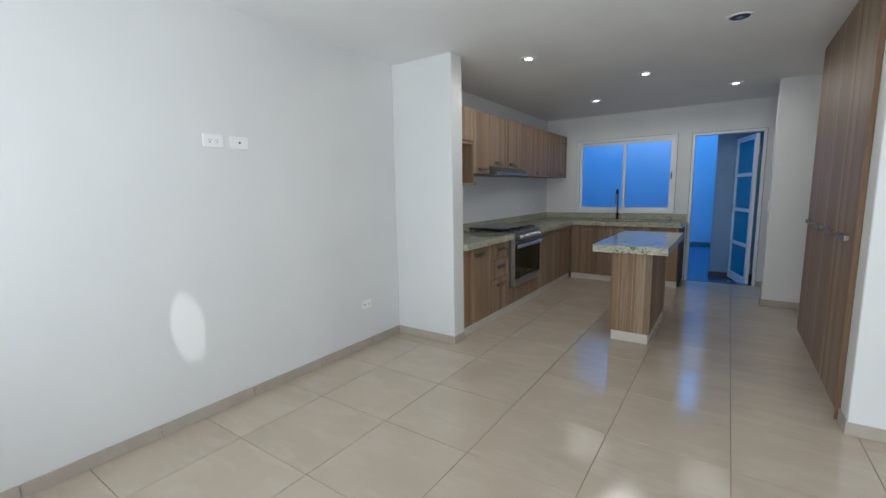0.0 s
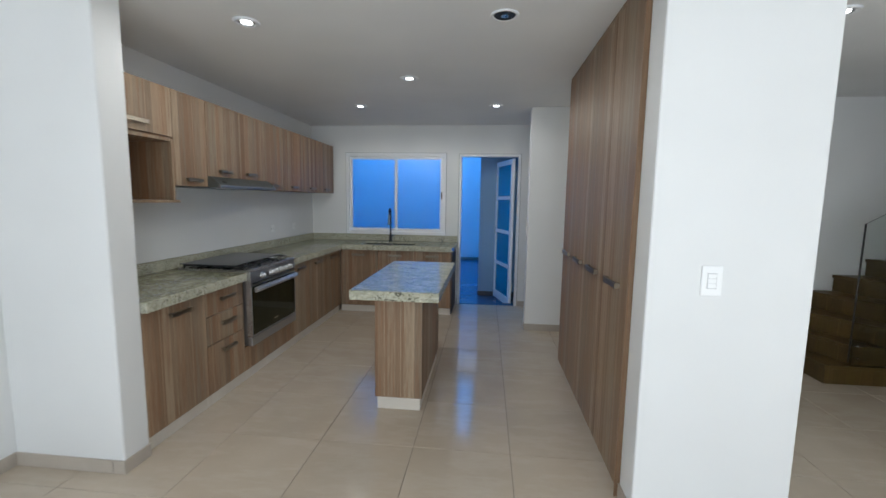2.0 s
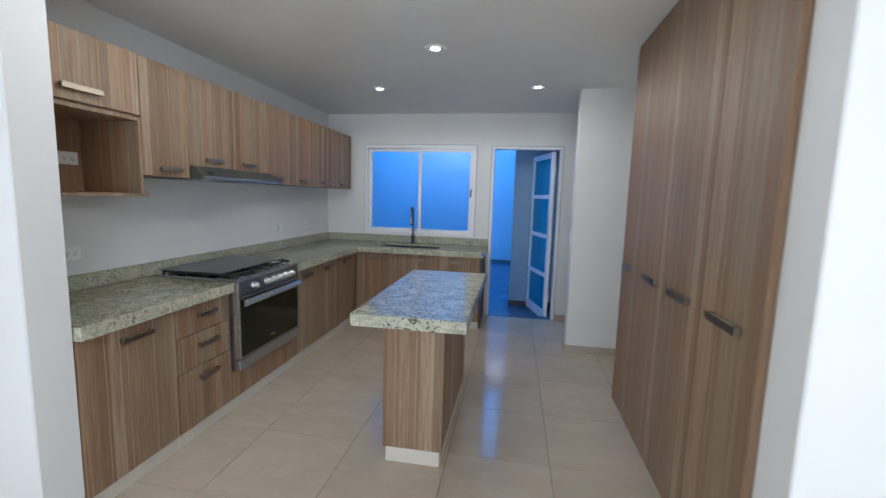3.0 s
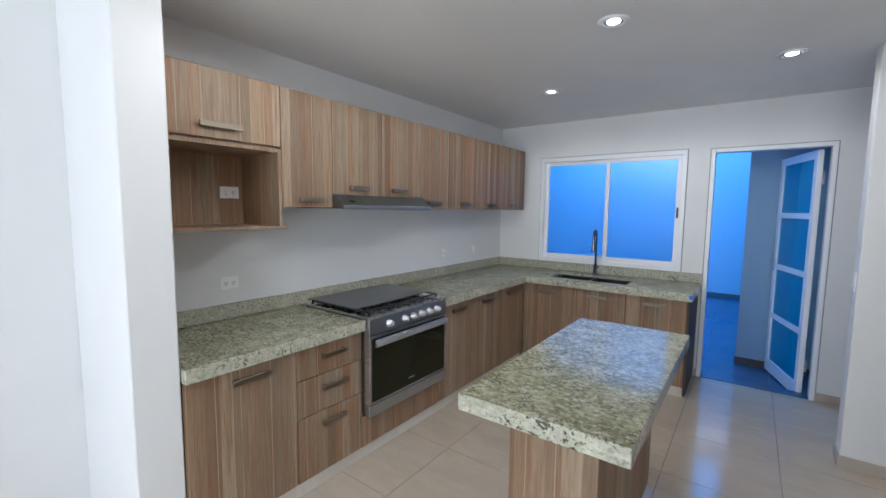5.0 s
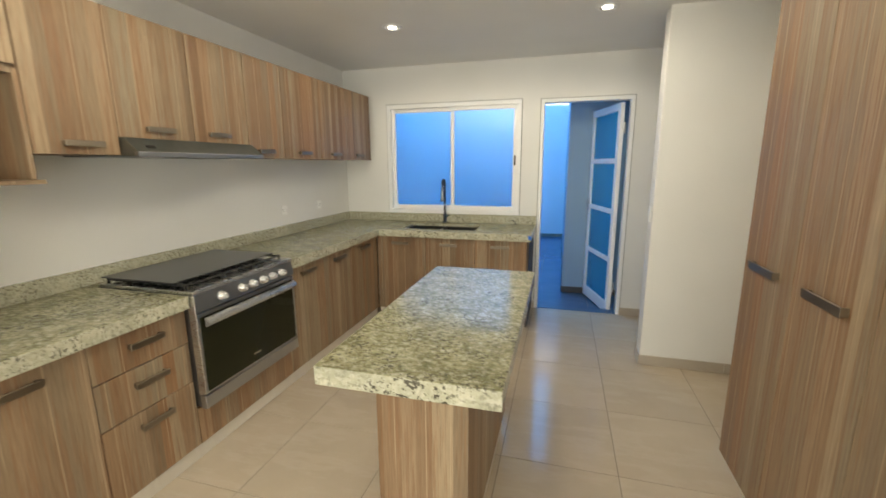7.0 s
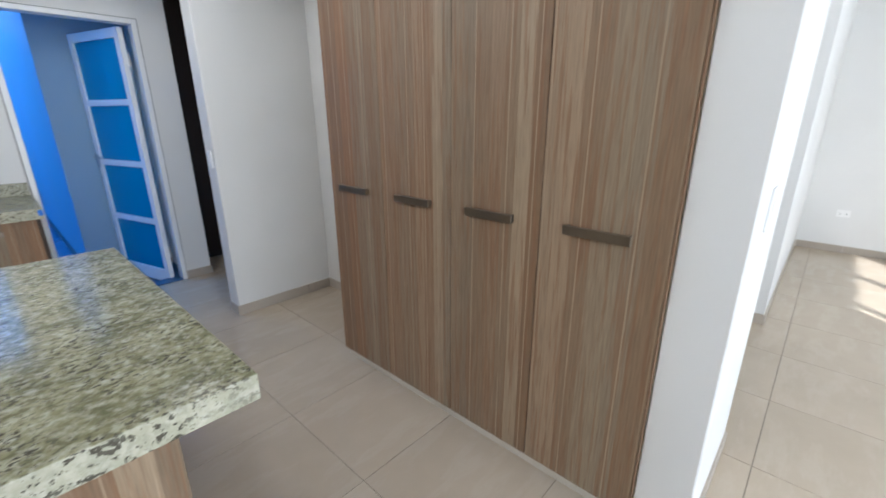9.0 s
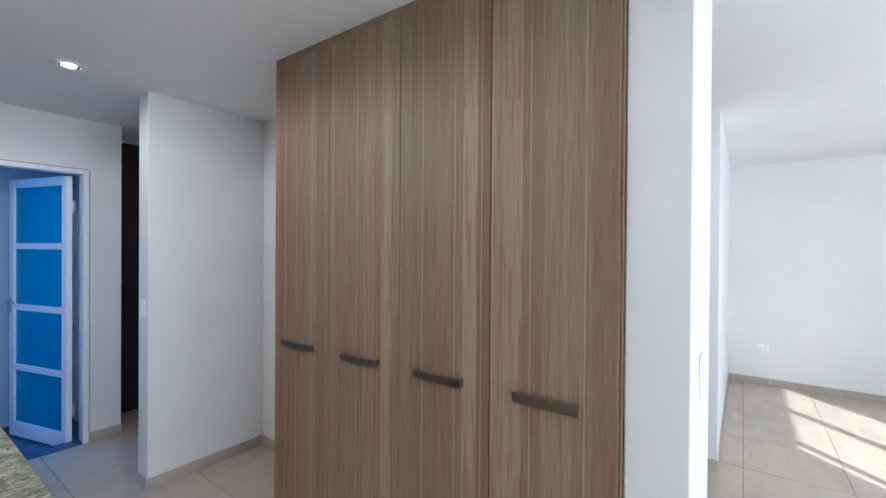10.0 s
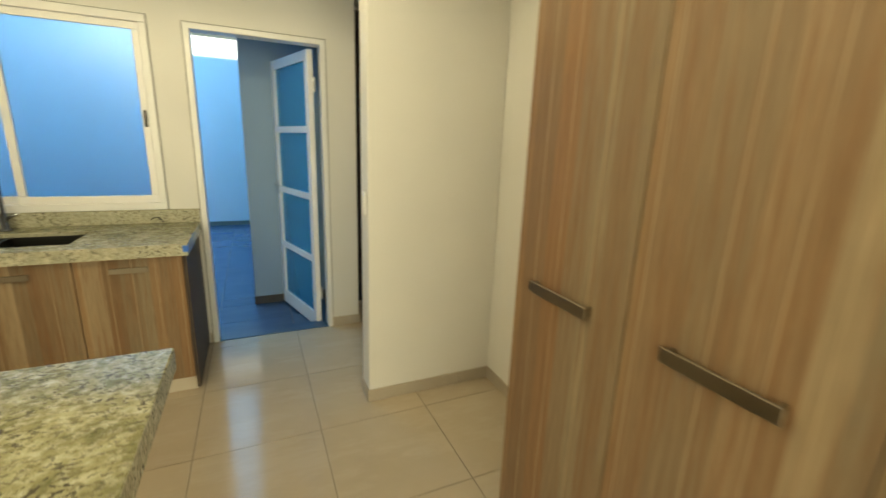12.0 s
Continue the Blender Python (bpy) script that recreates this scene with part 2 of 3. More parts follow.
FROST = glass("frosted_glass", (0.70, 0.80, 0.86), 0.5)
AQUA = glass("aqua_frosted_glass", (0.015, 0.42, 0.72), 0.22)
AQUA.node_tree.nodes["Principled BSDF"].inputs["Transmission Weight"].default_value = 0.6
CLEAR = glass("clear_glass", (0.93, 0.97, 0.96), 0.02)


# ---- building blocks ----
def add_box(bm, x0, x1, y0, y1, z0, z1, bevel=0.0, segments=1):
    vs = [bm.verts.new((x, y, z)) for z in (z0, z1) for x, y in ((x0, y0), (x1, y0), (x1, y1), (x0, y1))]
    fs = [bm.faces.new([vs[i] for i in f]) for f in ((3, 2, 1, 0), (4, 5, 6, 7), (0, 1, 5, 4), (1, 2, 6, 5), (2, 3, 7, 6), (3, 0, 4, 7))]
    if bevel:
        es = list({e for f in fs for e in f.edges})
        bmesh.ops.bevel(bm, geom=es, offset=bevel, segments=segments, affect="EDGES", profile=0.5)


def boxes(*bs, bevel=0.0, segments=1):
    bm = bmesh.new()
    for b in bs:
        add_box(bm, *b, bevel=bevel, segments=segments)
    return bm


def add_tube(bm, pts, r, sides=14, caps=True):
    """A round tube along points; r is one radius or one for each point."""
    pts = [Vector(p) for p in pts]
    rs = r if isinstance(r, (list, tuple)) else [r] * len(pts)
    rings = []
    side = None
    for i, p in enumerate(pts):
        d = (pts[min(i + 1, len(pts) - 1)] - pts[max(i - 1, 0)]).normalized()
        if side is None:
            side = d.orthogonal().normalized()
        side = (side - d * side.dot(d)).normalized()
        up = d.cross(side)
        rings.append([bm.verts.new(p + (side * math.cos(a) + up * math.sin(a)) * rs[i]) for a in (2 * math.pi * k / sides for k in range(sides))])
    for a, b in zip(rings, rings[1:]):
        for k in range(sides):
            f = bm.faces.new((a[k], a[(k + 1) % sides], b[(k + 1) % sides], b[k]))
            f.smooth = True
    if caps:
        bm.faces.new(rings[0][::-1])
        bm.faces.new(rings[-1])


def tube(pts, r, sides=14):
    bm = bmesh.new()
    add_tube(bm, pts, r, sides)
    return bm


def profile(poly, axis, a, b, bevel=0.0):
    """A polygon pulled along an axis from a to b. Polygon points are the two other coordinates in order."""
    bm = bmesh.new()

    def at(p, s):
        return {"x": (s, p[0], p[1]), "y": (p[0], s, p[1]), "z": (p[0], p[1], s)}[axis]

    lo = [bm.verts.new(at(p, a)) for p in poly]
    hi = [bm.verts.new(at(p, b)) for p in poly]
    n = len(poly)
    bm.faces.new(lo[::-1])
    bm.faces.new(hi)
    for i in range(n):
        bm.faces.new((lo[i], lo[(i + 1) % n], hi[(i + 1) % n], hi[i]))
    bmesh.ops.recalc_face_normals(bm, faces=bm.faces)
    if bevel:
        bmesh.ops.bevel(bm, geom=list(bm.edges), offset=bevel, segments=2, affect="EDGES", profile=0.5)
    return bm


def where(o):
    p = Vector(o.location)
    while o.parent:
        o = o.parent
        p = p + Vector(o.location)
    return p


def part(name, bm, material, parent=None, label=""):
    """One mesh under a thing or a part. Its vertices are given in world metres."""
    me = bpy.data.meshes.new(name)
    at = where(parent) if parent else Vector((0, 0, 0))
    bmesh.ops.recalc_face_normals(bm, faces=bm.faces)
    bmesh.ops.translate(bm, verts=bm.verts, vec=-at)
    bm.to_mesh(me)
    bm.free()
    me.materials.append(material)
    o = new(name, me)
    o.parent = parent
    return tagged(o, label) if label else o


def thing(name, at, label, category, group=""):
    o = new(name)
    o.location = at
    return tagged(o, label, category, group)


def structure(name, bm, material, label=""):
    o = part(name, bm, material)
    return tagged(o, label, kind="structure")


# ---- floor slab, ceiling, walls ----
TOP = 2.52
floor = structure("floor", boxes((-0.15, 8.15, -8.05, 0.06, -0.2, -0.003), (3.1, 3.95, 0.06, 0.62, -0.2, -0.003)), GROUT, "beige porcelain tiled floor with thin brown grout")
patio_floor = structure("patio_floor", boxes((-0.15, 3.1, 0.06, 5.15, -0.25, -0.064)), GROUT, "grey tiled floor of the service patio")
ground = structure("ground", boxes((-60, 60, -60, 60, -0.5, -0.26)), CONCRETE, "grey concrete ground around the house")
structure("ceiling", boxes((-0.15, 8.15, -8.05, 0.62, TOP, 2.67)), CEIL, "smooth white painted ceiling")
# unseen; stretched west past the house to keep low sun off the patio
structure("upper_storey", boxes((-9.0, 8.15, -8.05, 0.86, 2.67, 5.30)), WALL, "unseen white upper storey, drawn out west to block the sun")
structure("wall_west", boxes((-0.15, 0, -8.05, 0.12, -0.2, TOP)), WALL, "plain white painted wall")
structure("wall_north", boxes(
    (0, 0.525, 0, 0.12, 0, TOP), (0.525, 1.95, 0, 0.12, 0, 0.99), (0.525, 1.95, 0, 0.12, 2.13, TOP),
    (1.95, 2.15, 0, 0.12, 0, TOP), (2.15, 2.99, 0, 0.12, 2.12, TOP), (2.99, 3.205, 0, 0.12, 0, TOP)), WALL, "white painted wall with a window and a door opening")
structure("wall_patio_side", boxes((3.105, 3.205, 0.12, 0.86, -0.2, TOP)), WALL, "white painted wall")
structure("wall_recess", boxes((3.205, 3.92, 0.51, 0.62, 0, TOP)), WALL)
structure("wall_stub_living", boxes((0, 0.65, -4.03, -3.86, 0, TOP), bevel=0.006), WALL, "short white painted wall end between kitchen and living room")
structure("wall_stub_passage", boxes((3.01, 3.79, -1.115, -0.965, 0, TOP), bevel=0.004), WALL, "short white painted wall beside the pantry niche")
structure("wall_pantry_back", boxes((3.79, 3.92, -3.881, 0.51, 0, TOP)), WALL)
structure("wall_pantry_end", boxes((3.246, 3.92, -4.051, -3.881, 0, TOP), bevel=0.005), WALL, "white painted wall end beside the pantry, with a switch")
structure("wall_hall_north", boxes((3.92, 8.0, -1.46, -1.34, 0, TOP)), WALL, "white painted wall behind the stairs")
structure("wall_hall_middle", boxes((5.45, 8.0, -4.02, -3.90, 0, TOP)), WALL, "white painted wall beside the hall")
structure("wall_east", boxes((8.0, 8.15, -8.05, -0.6, -0.2, TOP)), WALL, "plain white painted wall lit by the sun")
structure("wall_south", boxes(
    (0, 0.4, -8.05, -7.9, 0, TOP), (0.4, 2.2, -8.05, -7.9, 0, 0.6), (0.4, 2.2, -8.05, -7.9, 2.2, TOP), (2.2, 2.7, -8.05, -7.9, 0, TOP),
    (2.7, 4.6, -8.05, -7.9, 2.2, TOP), (4.6, 5.3, -8.05, -7.9, 0, TOP), (5.3, 7.3, -8.05, -7.9, 0, 0.85), (5.3, 7.3, -8.05, -7.9, 2.2, TOP), (7.3, 8.0, -8.05, -7.9, 0, TOP)), WALL, "white painted wall with terrace openings")
# unseen walls added to keep the sun out of the living and hall windows
structure("added_sun_screen", boxes((-2.6, 0.9, -9.6, -9.45, -0.26, 5.30), (3.2, 6.4, -9.6, -9.45, -0.26, 5.30)), WALL)
structure("patio_wall_west", boxes((-0.15, 0, 0.12, 5.15, -0.2, 3.0)), PATIO_WALL, "white plastered patio wall")
structure("patio_wall_north", boxes((0, 2.43, 5.0, 5.15, -0.2, 3.0)), PATIO_WALL, "tall white plastered patio wall, sunlit along its top")
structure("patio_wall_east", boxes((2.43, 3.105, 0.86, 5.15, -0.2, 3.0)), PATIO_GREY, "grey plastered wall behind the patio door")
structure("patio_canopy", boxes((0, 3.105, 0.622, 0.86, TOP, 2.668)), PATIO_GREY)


def baseboard(x0, y0, x1, y1, nx, ny, z=0.0, material=SKIRT):
    """Skirting tiles from one corner to another, in lengths with thin joints; (nx, ny) points into the room."""
    L = math.hypot(x1 - x0, y1 - y0)
    ux, uy = (x1 - x0) / L, (y1 - y0) / L
    bm = bmesh.new()
    s = 0.0
    while s < L - 1e-6:
        e = min(s + 0.58, L)
        xs = sorted((x0 + ux * s, x0 + ux * (e - (0.003 if e < L else 0)), x0 + ux * s + nx * 0.009))
        ys = sorted((y0 + uy * s, y0 + uy * (e - (0.003 if e < L else 0)), y0 + uy * s + ny * 0.009))
        if e - s > 0.02:
            add_box(bm, xs[0], xs[-1], ys[0], ys[-1], z + 0.0005, z + 0.075, bevel=0.0015)
        s = e
    structure("baseboard", bm, material, "beige tile baseboard")


baseboard(0, -7.9, 0, -4.03, 1, 0)
baseboard(0.009, -4.03, 0.659, -4.03, 0, -1)
baseboard(0.65, -4.03, 0.65, -3.862, 1, 0)
baseboard(3.246, -4.051, 3.246, -3.883, -1, 0)
baseboard(3.237, -4.051, 3.929, -4.051, 0, -1)
baseboard(3.92, -4.051, 3.92, -1.46, 1, 0)
baseboard(3.001, -1.115, 3.79, -1.115, 0, -1)
baseboard(3.01, -1.115, 3.01, -0.965, -1, 0)
baseboard(3.79, -2.16, 3.79, -1.124, -1, 0)
baseboard(3.01, -0.965, 3.79, -0.965, 0, 1)
baseboard(2.995, 0, 3.214, 0, 0, -1)
baseboard(2.125, 0, 2.145, 0, 0, -1)
baseboard(3.205, 0, 3.205, 0.47, 1, 0)
baseboard(5.441, -4.02, 8.0, -4.02, 0, -1)
baseboard(5.45, -4.02, 5.45, -3.9, -1, 0)
baseboard(8.0, -7.9, 8.0, -4.03, -1, 0)
baseboard(3.93, -1.46, 5.37, -1.46, 0, -1)
baseboard(4.6, -7.9, 8.0, -7.9, 0, 1)
baseboard(2.43, 0.86, 3.105, 0.86, 0, -1, -0.06, DARKSKIRT)
baseboard(0, 5.0, 2.43, 5.0, 0, -1, -0.06, GROUT)
baseboard(2.43, 0.85, 2.43, 5.0, -1, 0, -0.06, DARKSKIRT)
structure("door_threshold", boxes((2.16, 2.98, 0.0, 0.13, -0.06, 0.006), bevel=0.002), PATIO_TILE, "narrow grey stone threshold")

# ---- window ----
win = tagged(thing("window_kitchen", (1.237, 0.0, 0.99), "white aluminium sliding window with two frosted panes above the sink", "window"), kind="structure")
part("window_frame", boxes((0.515, 1.96, -0.018, 0.07, 0.985, 1.03), (0.515, 1.96, -0.018, 0.07, 2.095, 2.14), (0.515, 0.555, -0.018, 0.07, 1.03, 2.095), (1.92, 1.96, -0.018, 0.07, 1.03, 2.095), bevel=0.003), ALU, win)

# thin strips in place of the shade round the window frame
part("shade_line", boxes((0.509, 1.966, -0.006, -0.0005, 0.979, 0.985), (0.509, 1.966, -0.006, -0.0005, 2.14, 2.146), (0.509, 0.515, -0.006, -0.0005, 0.985, 2.14), (1.96, 1.966, -0.006, -0.0005, 0.985, 2.14)), SHADE_LINE, win, "thin grey strip painted as shade beside the frame")


def sash(x0, x1, y):
    s = part("sash", boxes((x0, x1, y, y + 0.024, 1.03, 1.075), (x0, x1, y, y + 0.024, 2.055, 2.095), (x0, x0 + 0.04, y, y + 0.024, 1.075, 2.055), (x1 - 0.04, x1, y, y + 0.024, 1.075, 2.055), bevel=0.002), ALU, win)
    part("pane", boxes((x0 + 0.038, x1 - 0.038, y + 0.009, y + 0.015, 1.072, 2.058)), FROST, s, "frosted glass pane")


sash(0.555, 1.255, 0.034)
sash(1.225, 1.92, 0.004)
part("latch", boxes((1.893, 1.908, -0.012, 0.006, 1.50, 1.60), bevel=0.003), BLACK, win, "small black window latch")

# ---- patio door, open outwards ----
frame_door = tagged(thing("door_frame_patio", (2.57, 0.0, 0.0), "white aluminium door frame", "door frame"), kind="structure")
part("frame", boxes((2.145, 2.18, -0.012, 0.10, 0, 2.13), (2.96, 2.995, -0.012, 0.10, 0, 2.13), (2.18, 2.96, -0.012, 0.10, 2.095, 2.13), bevel=0.003), ALU, frame_door)
# the same painted shade line round the door frame
part("shade_line", boxes((2.139, 2.145, -0.005, -0.0005, 0.076, 2.136), (2.995, 3.001, -0.005, -0.0005, 0.076, 2.136), (2.145, 2.995, -0.005, -0.0005, 2.13, 2.136)), SHADE_LINE, frame_door, "thin grey strip painted as shade beside the frame")
HINGE = Vector((2.905, 0.115, 0))
leaf = thing("door_patio", (0, 0, 0), "white aluminium door with aqua frosted panes, open onto the patio", "door")


def leaf_part(name, b, material, parent=None, label=""):
    """A box of the door leaf, laid out closed along x from the hinge."""
    o = part(name, boxes(b, bevel=0.002), material, None, label)
    o.parent = parent or leaf
    return o


W = 0.75
leaf_part("stile", (-0.06, 0.0, -0.02, 0.02, -0.045, 2.085), ALU)
leaf_part("stile", (-W, -W + 0.06, -0.02, 0.02, -0.045, 2.085), ALU)
RAILS = [(-0.045, 0.075), (0.505, 0.555), (1.005, 1.055), (1.51, 1.56), (2.015, 2.085)]
for a, b in RAILS:
    leaf_part("rail", (-W + 0.06, -0.06, -0.018, 0.018, a, b), ALU)
for (a0, a1), (b0, b1) in zip(RAILS, RAILS[1:]):
    leaf_part("pane", (-W + 0.055, -0.055, -0.004, 0.004, a1 - 0.004, b0 + 0.004), AQUA, label="aqua frosted glass pane")
for o in leaf.children:
    if o.name.startswith("pane"):
        o.visible_shadow = False
leaf_part("lock", (-W + 0.01, -W + 0.045, -0.032, -0.02, 0.98, 1.10), STEEL)
leaf_part("door_handle", (-W + 0.02, -W + 0.12, -0.055, -0.04, 1.06, 1.08), STEEL)
leaf_part("hinge", (-0.012, 0.02, 0.018, 0.03, 0.2, 0.3), STEEL)
leaf_part("hinge", (-0.012, 0.02, 0.018, 0.03, 1.8, 1.9), STEEL)
leaf.matrix_basis = Matrix.Translation(HINGE) @ pose(0, 0, 0, 0, 0, -74)

# ---- dark door of the recess ----
dd = tagged(thing("door_recess", (3.5, 0.49, 0), "very dark brown wooden door at the end of the recess", "door"))
part("panel", boxes((3.21, 3.785, 0.47, 0.505, 0.004, 2.485), bevel=0.003), DARKWOOD, dd)

# ---- terrace door behind the camera, which lets the sun in ----
td = tagged(thing("door_terrace", (3.65, -7.97, 0), "white aluminium glazed terrace door", "door"), kind="structure")
part("frame", boxes((2.7, 2.74, -8.0, -7.94, 0, 2.2), (2.88, 2.93, -8.0, -7.94, 0, 2.16), (3.70, 3.78, -8.0, -7.94, 0, 2.16), (4.56, 4.6, -8.0, -7.94, 0, 2.2), (2.74, 4.56, -8.0, -7.94, 2.16, 2.2)), ALU, td)
# unseen living room window, assumed for the daylight lamp
lw = tagged(thing("window_living", (1.3, -7.97, 0.6), "white aluminium window", "window"), kind="structure")
part("frame", boxes((0.4, 0.44, -8.0, -7.94, 0.6, 2.2), (1.28, 1.34, -8.0, -7.94, 0.64, 2.16), (2.16, 2.2, -8.0, -7.94, 0.6, 2.2), (0.44, 2.16, -8.0, -7.94, 0.6, 0.64), (0.44, 2.16, -8.0, -7.94, 2.16, 2.2)), ALU, lw)

# unseen hall window, made up to go with the added lamp
hw = tagged(thing("added_hall_window", (6.3, -7.97, 0.85), "unseen white aluminium hall window, added to let in light", "window"), kind="structure")
part("frame", boxes((5.3, 5.34, -8.0, -7.94, 0.85, 2.2), (6.27, 6.33, -8.0, -7.94, 0.89, 2.16), (7.26, 7.3, -8.0, -7.94, 0.85, 2.2), (5.34, 7.26, -8.0, -7.94, 0.85, 0.89), (5.34, 7.26, -8.0, -7.94, 2.16, 2.2)), ALU, hw)


# ---- kitchen ----
def bar_handle(parent, axis, face, a, b, z, out, hgt=0.028):
    """A flat bar handle on a front. axis: along which it runs; face: the front's plane; out: +1 or -1, away from the front."""
    p, q, r = face + out * 0.004, face + out * 0.028, face + out * 0.020
    lo, hi = min(q, r), max(q, r)
    s0, s1 = min(face, r), max(face, r)
    if axis == "y":
        bs = [(lo, hi, a, b, z - hgt / 2, z + hgt / 2), (s0, s1, a + 0.006, a + 0.016, z - hgt / 2 + 0.002, z + hgt / 2 - 0.002), (s0, s1, b - 0.016, b - 0.006, z - hgt / 2 + 0.002, z + hgt / 2 - 0.002)]
    else:
        bs = [(a, b, lo, hi, z - hgt / 2, z + hgt / 2), (a + 0.006, a + 0.016, s0, s1, z - hgt / 2 + 0.002, z + hgt / 2 - 0.002), (b - 0.016, b - 0.006, s0, s1, z - hgt / 2 + 0.002, z + hgt / 2 - 0.002)]
    part("handle", boxes(*bs, bevel=0.0015), BRONZE, parent, "flat bronze-grey metal bar handle")


FX, G = 0.64, 0.0024   # front plane of the lower fronts, half a gap between fronts


def base_unit(y0, y1, fronts, label, handles):
    u = thing("base_cabinet", (0.32, (y0 + y1) / 2, 0), label, "cabinet", "kitchen base cabinets")
    part("body", boxes((0.02, FX - 0.019, y0, y1, 0.085, 0.832)), CABSIDE, u)
    part("plinth", boxes((0.05, FX - 0.025, y0, y1, 0.0005, 0.084)), PLINTH, u, "pale tile plinth")
    for (z0, z1), h in zip(fronts, handles):
        f = part("drawer_front" if len(fronts) > 1 else "door", boxes((FX - 0.018, FX, y0 + G, y1 - G, z0 + G, z1 - G), bevel=0.0012), WOOD, u)
        if h:
            bar_handle(f, "y", FX, h[0], h[1], h[2], 1)
    return u


base_unit(-3.855, -3.317, [(0.09, 0.828)], "striped wood laminate base cabinet with one door, beside the wall end", [(-3.655, -3.475, 0.765)])
base_unit(-3.317, -2.868, [(0.652, 0.828), (0.445, 0.652), (0.09, 0.445)], "striped wood laminate base cabinet with three drawers beside the oven", [(-3.165, -3.005, 0.755), (-3.165, -3.005, 0.575), (-3.165, -3.005, 0.375)])
base_unit(-2.088, -1.62, [(0.09, 0.828)], "striped wood laminate base cabinet with one door, beyond the oven", [(-1.93, -1.75, 0.765)])
base_unit(-1.62, -1.16, [(0.09, 0.828)], "striped wood laminate base cabinet with one door, near the corner", [(-1.48, -1.30, 0.765)])
base_unit(-1.16, -0.645, [(0.09, 0.828)], "striped wood laminate corner cabinet front", [(-1.02, -0.84, 0.765)])
# cabinet under the oven
uo = thing("base_cabinet", (0.32, -2.478, 0), "striped wood laminate panel under the oven", "cabinet", "kitchen base cabinets")
part("panel", boxes((FX - 0.018, FX, -2.868 + G, -2.088 - G, 0.09, 0.285), bevel=0.0012), WOOD, uo)
part("plinth", boxes((0.05, FX - 0.025, -2.868, -2.088, 0.0005, 0.089)), PLINTH, uo, "pale tile plinth")

FY = -0.645


def sink_unit(x0, x1, label, h):
    u = thing("base_cabinet", ((x0 + x1) / 2, -0.32, 0), label, "cabinet", "kitchen base cabinets")
    part("body", boxes((x0, x1, FY + 0.019, FY + 0.04, 0.085, 0.832), (x0, x0 + 0.016, FY + 0.04, -0.02, 0.085, 0.832), (x1 - 0.016, x1, FY + 0.04, -0.02, 0.085, 0.832)), CABSIDE, u)
    part("plinth", boxes((x0, x1, FY + 0.025, FY + 0.06, 0.0005, 0.084)), PLINTH, u, "pale tile plinth")
    f = part("door", boxes((x0 + G, x1 - G, FY, FY + 0.018, 0.092, 0.826), bevel=0.0012), WOOD, u)
    bar_handle(f, "x", FY, h[0], h[1], 0.765, -1)
    return u


sink_unit(0.642, 1.14, "striped wood laminate base cabinet in the corner by the sink", (0.80, 0.97))
sink_unit(1.14, 1.622, "striped wood laminate base cabinet under the sink", (1.29, 1.46))
sk = sink_unit(1.622, 2.10, "striped wood laminate base cabinet beside the patio door", (1.775, 1.945))
part("end_panel", boxes((2.101, 2.118, FY, -0.005, 0.02, 0.832), bevel=0.001), CABSIDE, sk, "dark brown end panel")

# worktop: one L of granite with a cut for the sink and for the cooker
WT, WB = 0.897, 0.833
wt = thing("worktop", (0.34, -1.0, WB), "speckled green-beige polished granite worktop with a thick front edge", "worktop")
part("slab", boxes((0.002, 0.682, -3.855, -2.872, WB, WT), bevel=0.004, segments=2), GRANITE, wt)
SX0, SX1, SY0, SY1 = 0.87, 1.60, -0.56, -0.20
ring = bmesh.new()
OUT = [(0.002, -2.084), (0.682, -2.084), (0.682, -0.69), (SX0, -0.69), (SX1, -0.69), (2.135, -0.69), (2.135, -0.002), (SX1, -0.002), (SX0, -0.002), (0.002, -0.002), (0.002, -0.69), (SX0, SY0), (SX1, SY0), (SX1, SY1), (SX0, SY1)]
lo = [ring.verts.new((px, py, WB)) for px, py in OUT]
hi = [ring.verts.new((px, py, WT)) for px, py in OUT]
for f in ((0, 1, 2, 10), (10, 2, 3, 11, 14, 8, 9), (3, 4, 12, 11), (4, 5, 6, 7, 13, 12), (14, 13, 7, 8)):
    ring.faces.new([hi[k] for k in f])
    ring.faces.new([lo[k] for k in f[::-1]])
for loop in ((0, 1, 2, 3, 4, 5, 6, 7, 8, 9, 10), (11, 14, 13, 12)):
    for a, b in zip(loop, loop[1:] + loop[:1]):
        ring.faces.new((lo[a], lo[b], hi[b], hi[a]))
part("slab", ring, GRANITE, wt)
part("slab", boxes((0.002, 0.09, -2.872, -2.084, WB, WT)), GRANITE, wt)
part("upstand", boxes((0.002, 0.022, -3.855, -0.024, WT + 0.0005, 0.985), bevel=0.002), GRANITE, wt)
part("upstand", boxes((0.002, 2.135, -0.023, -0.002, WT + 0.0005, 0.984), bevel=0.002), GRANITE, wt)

# scrap of masking tape on the corner of the worktop
tape = thing("masking_tape", (2.135, -0.69, 0.87), "small scrap of bright blue masking tape stuck round the worktop corner", "tape")
part("strip", boxes((2.112, 2.1355, -0.6912, -0.6903, 0.853, 0.888), (2.1354, 2.1364, -0.6912, -0.655, 0.853, 0.888)), TAPE, tape)
# short end of cable behind the sink
wire = thing("cable_end", (1.90, -0.05, WT), "short loop of thin black cable lying against the granite upstand", "cable")
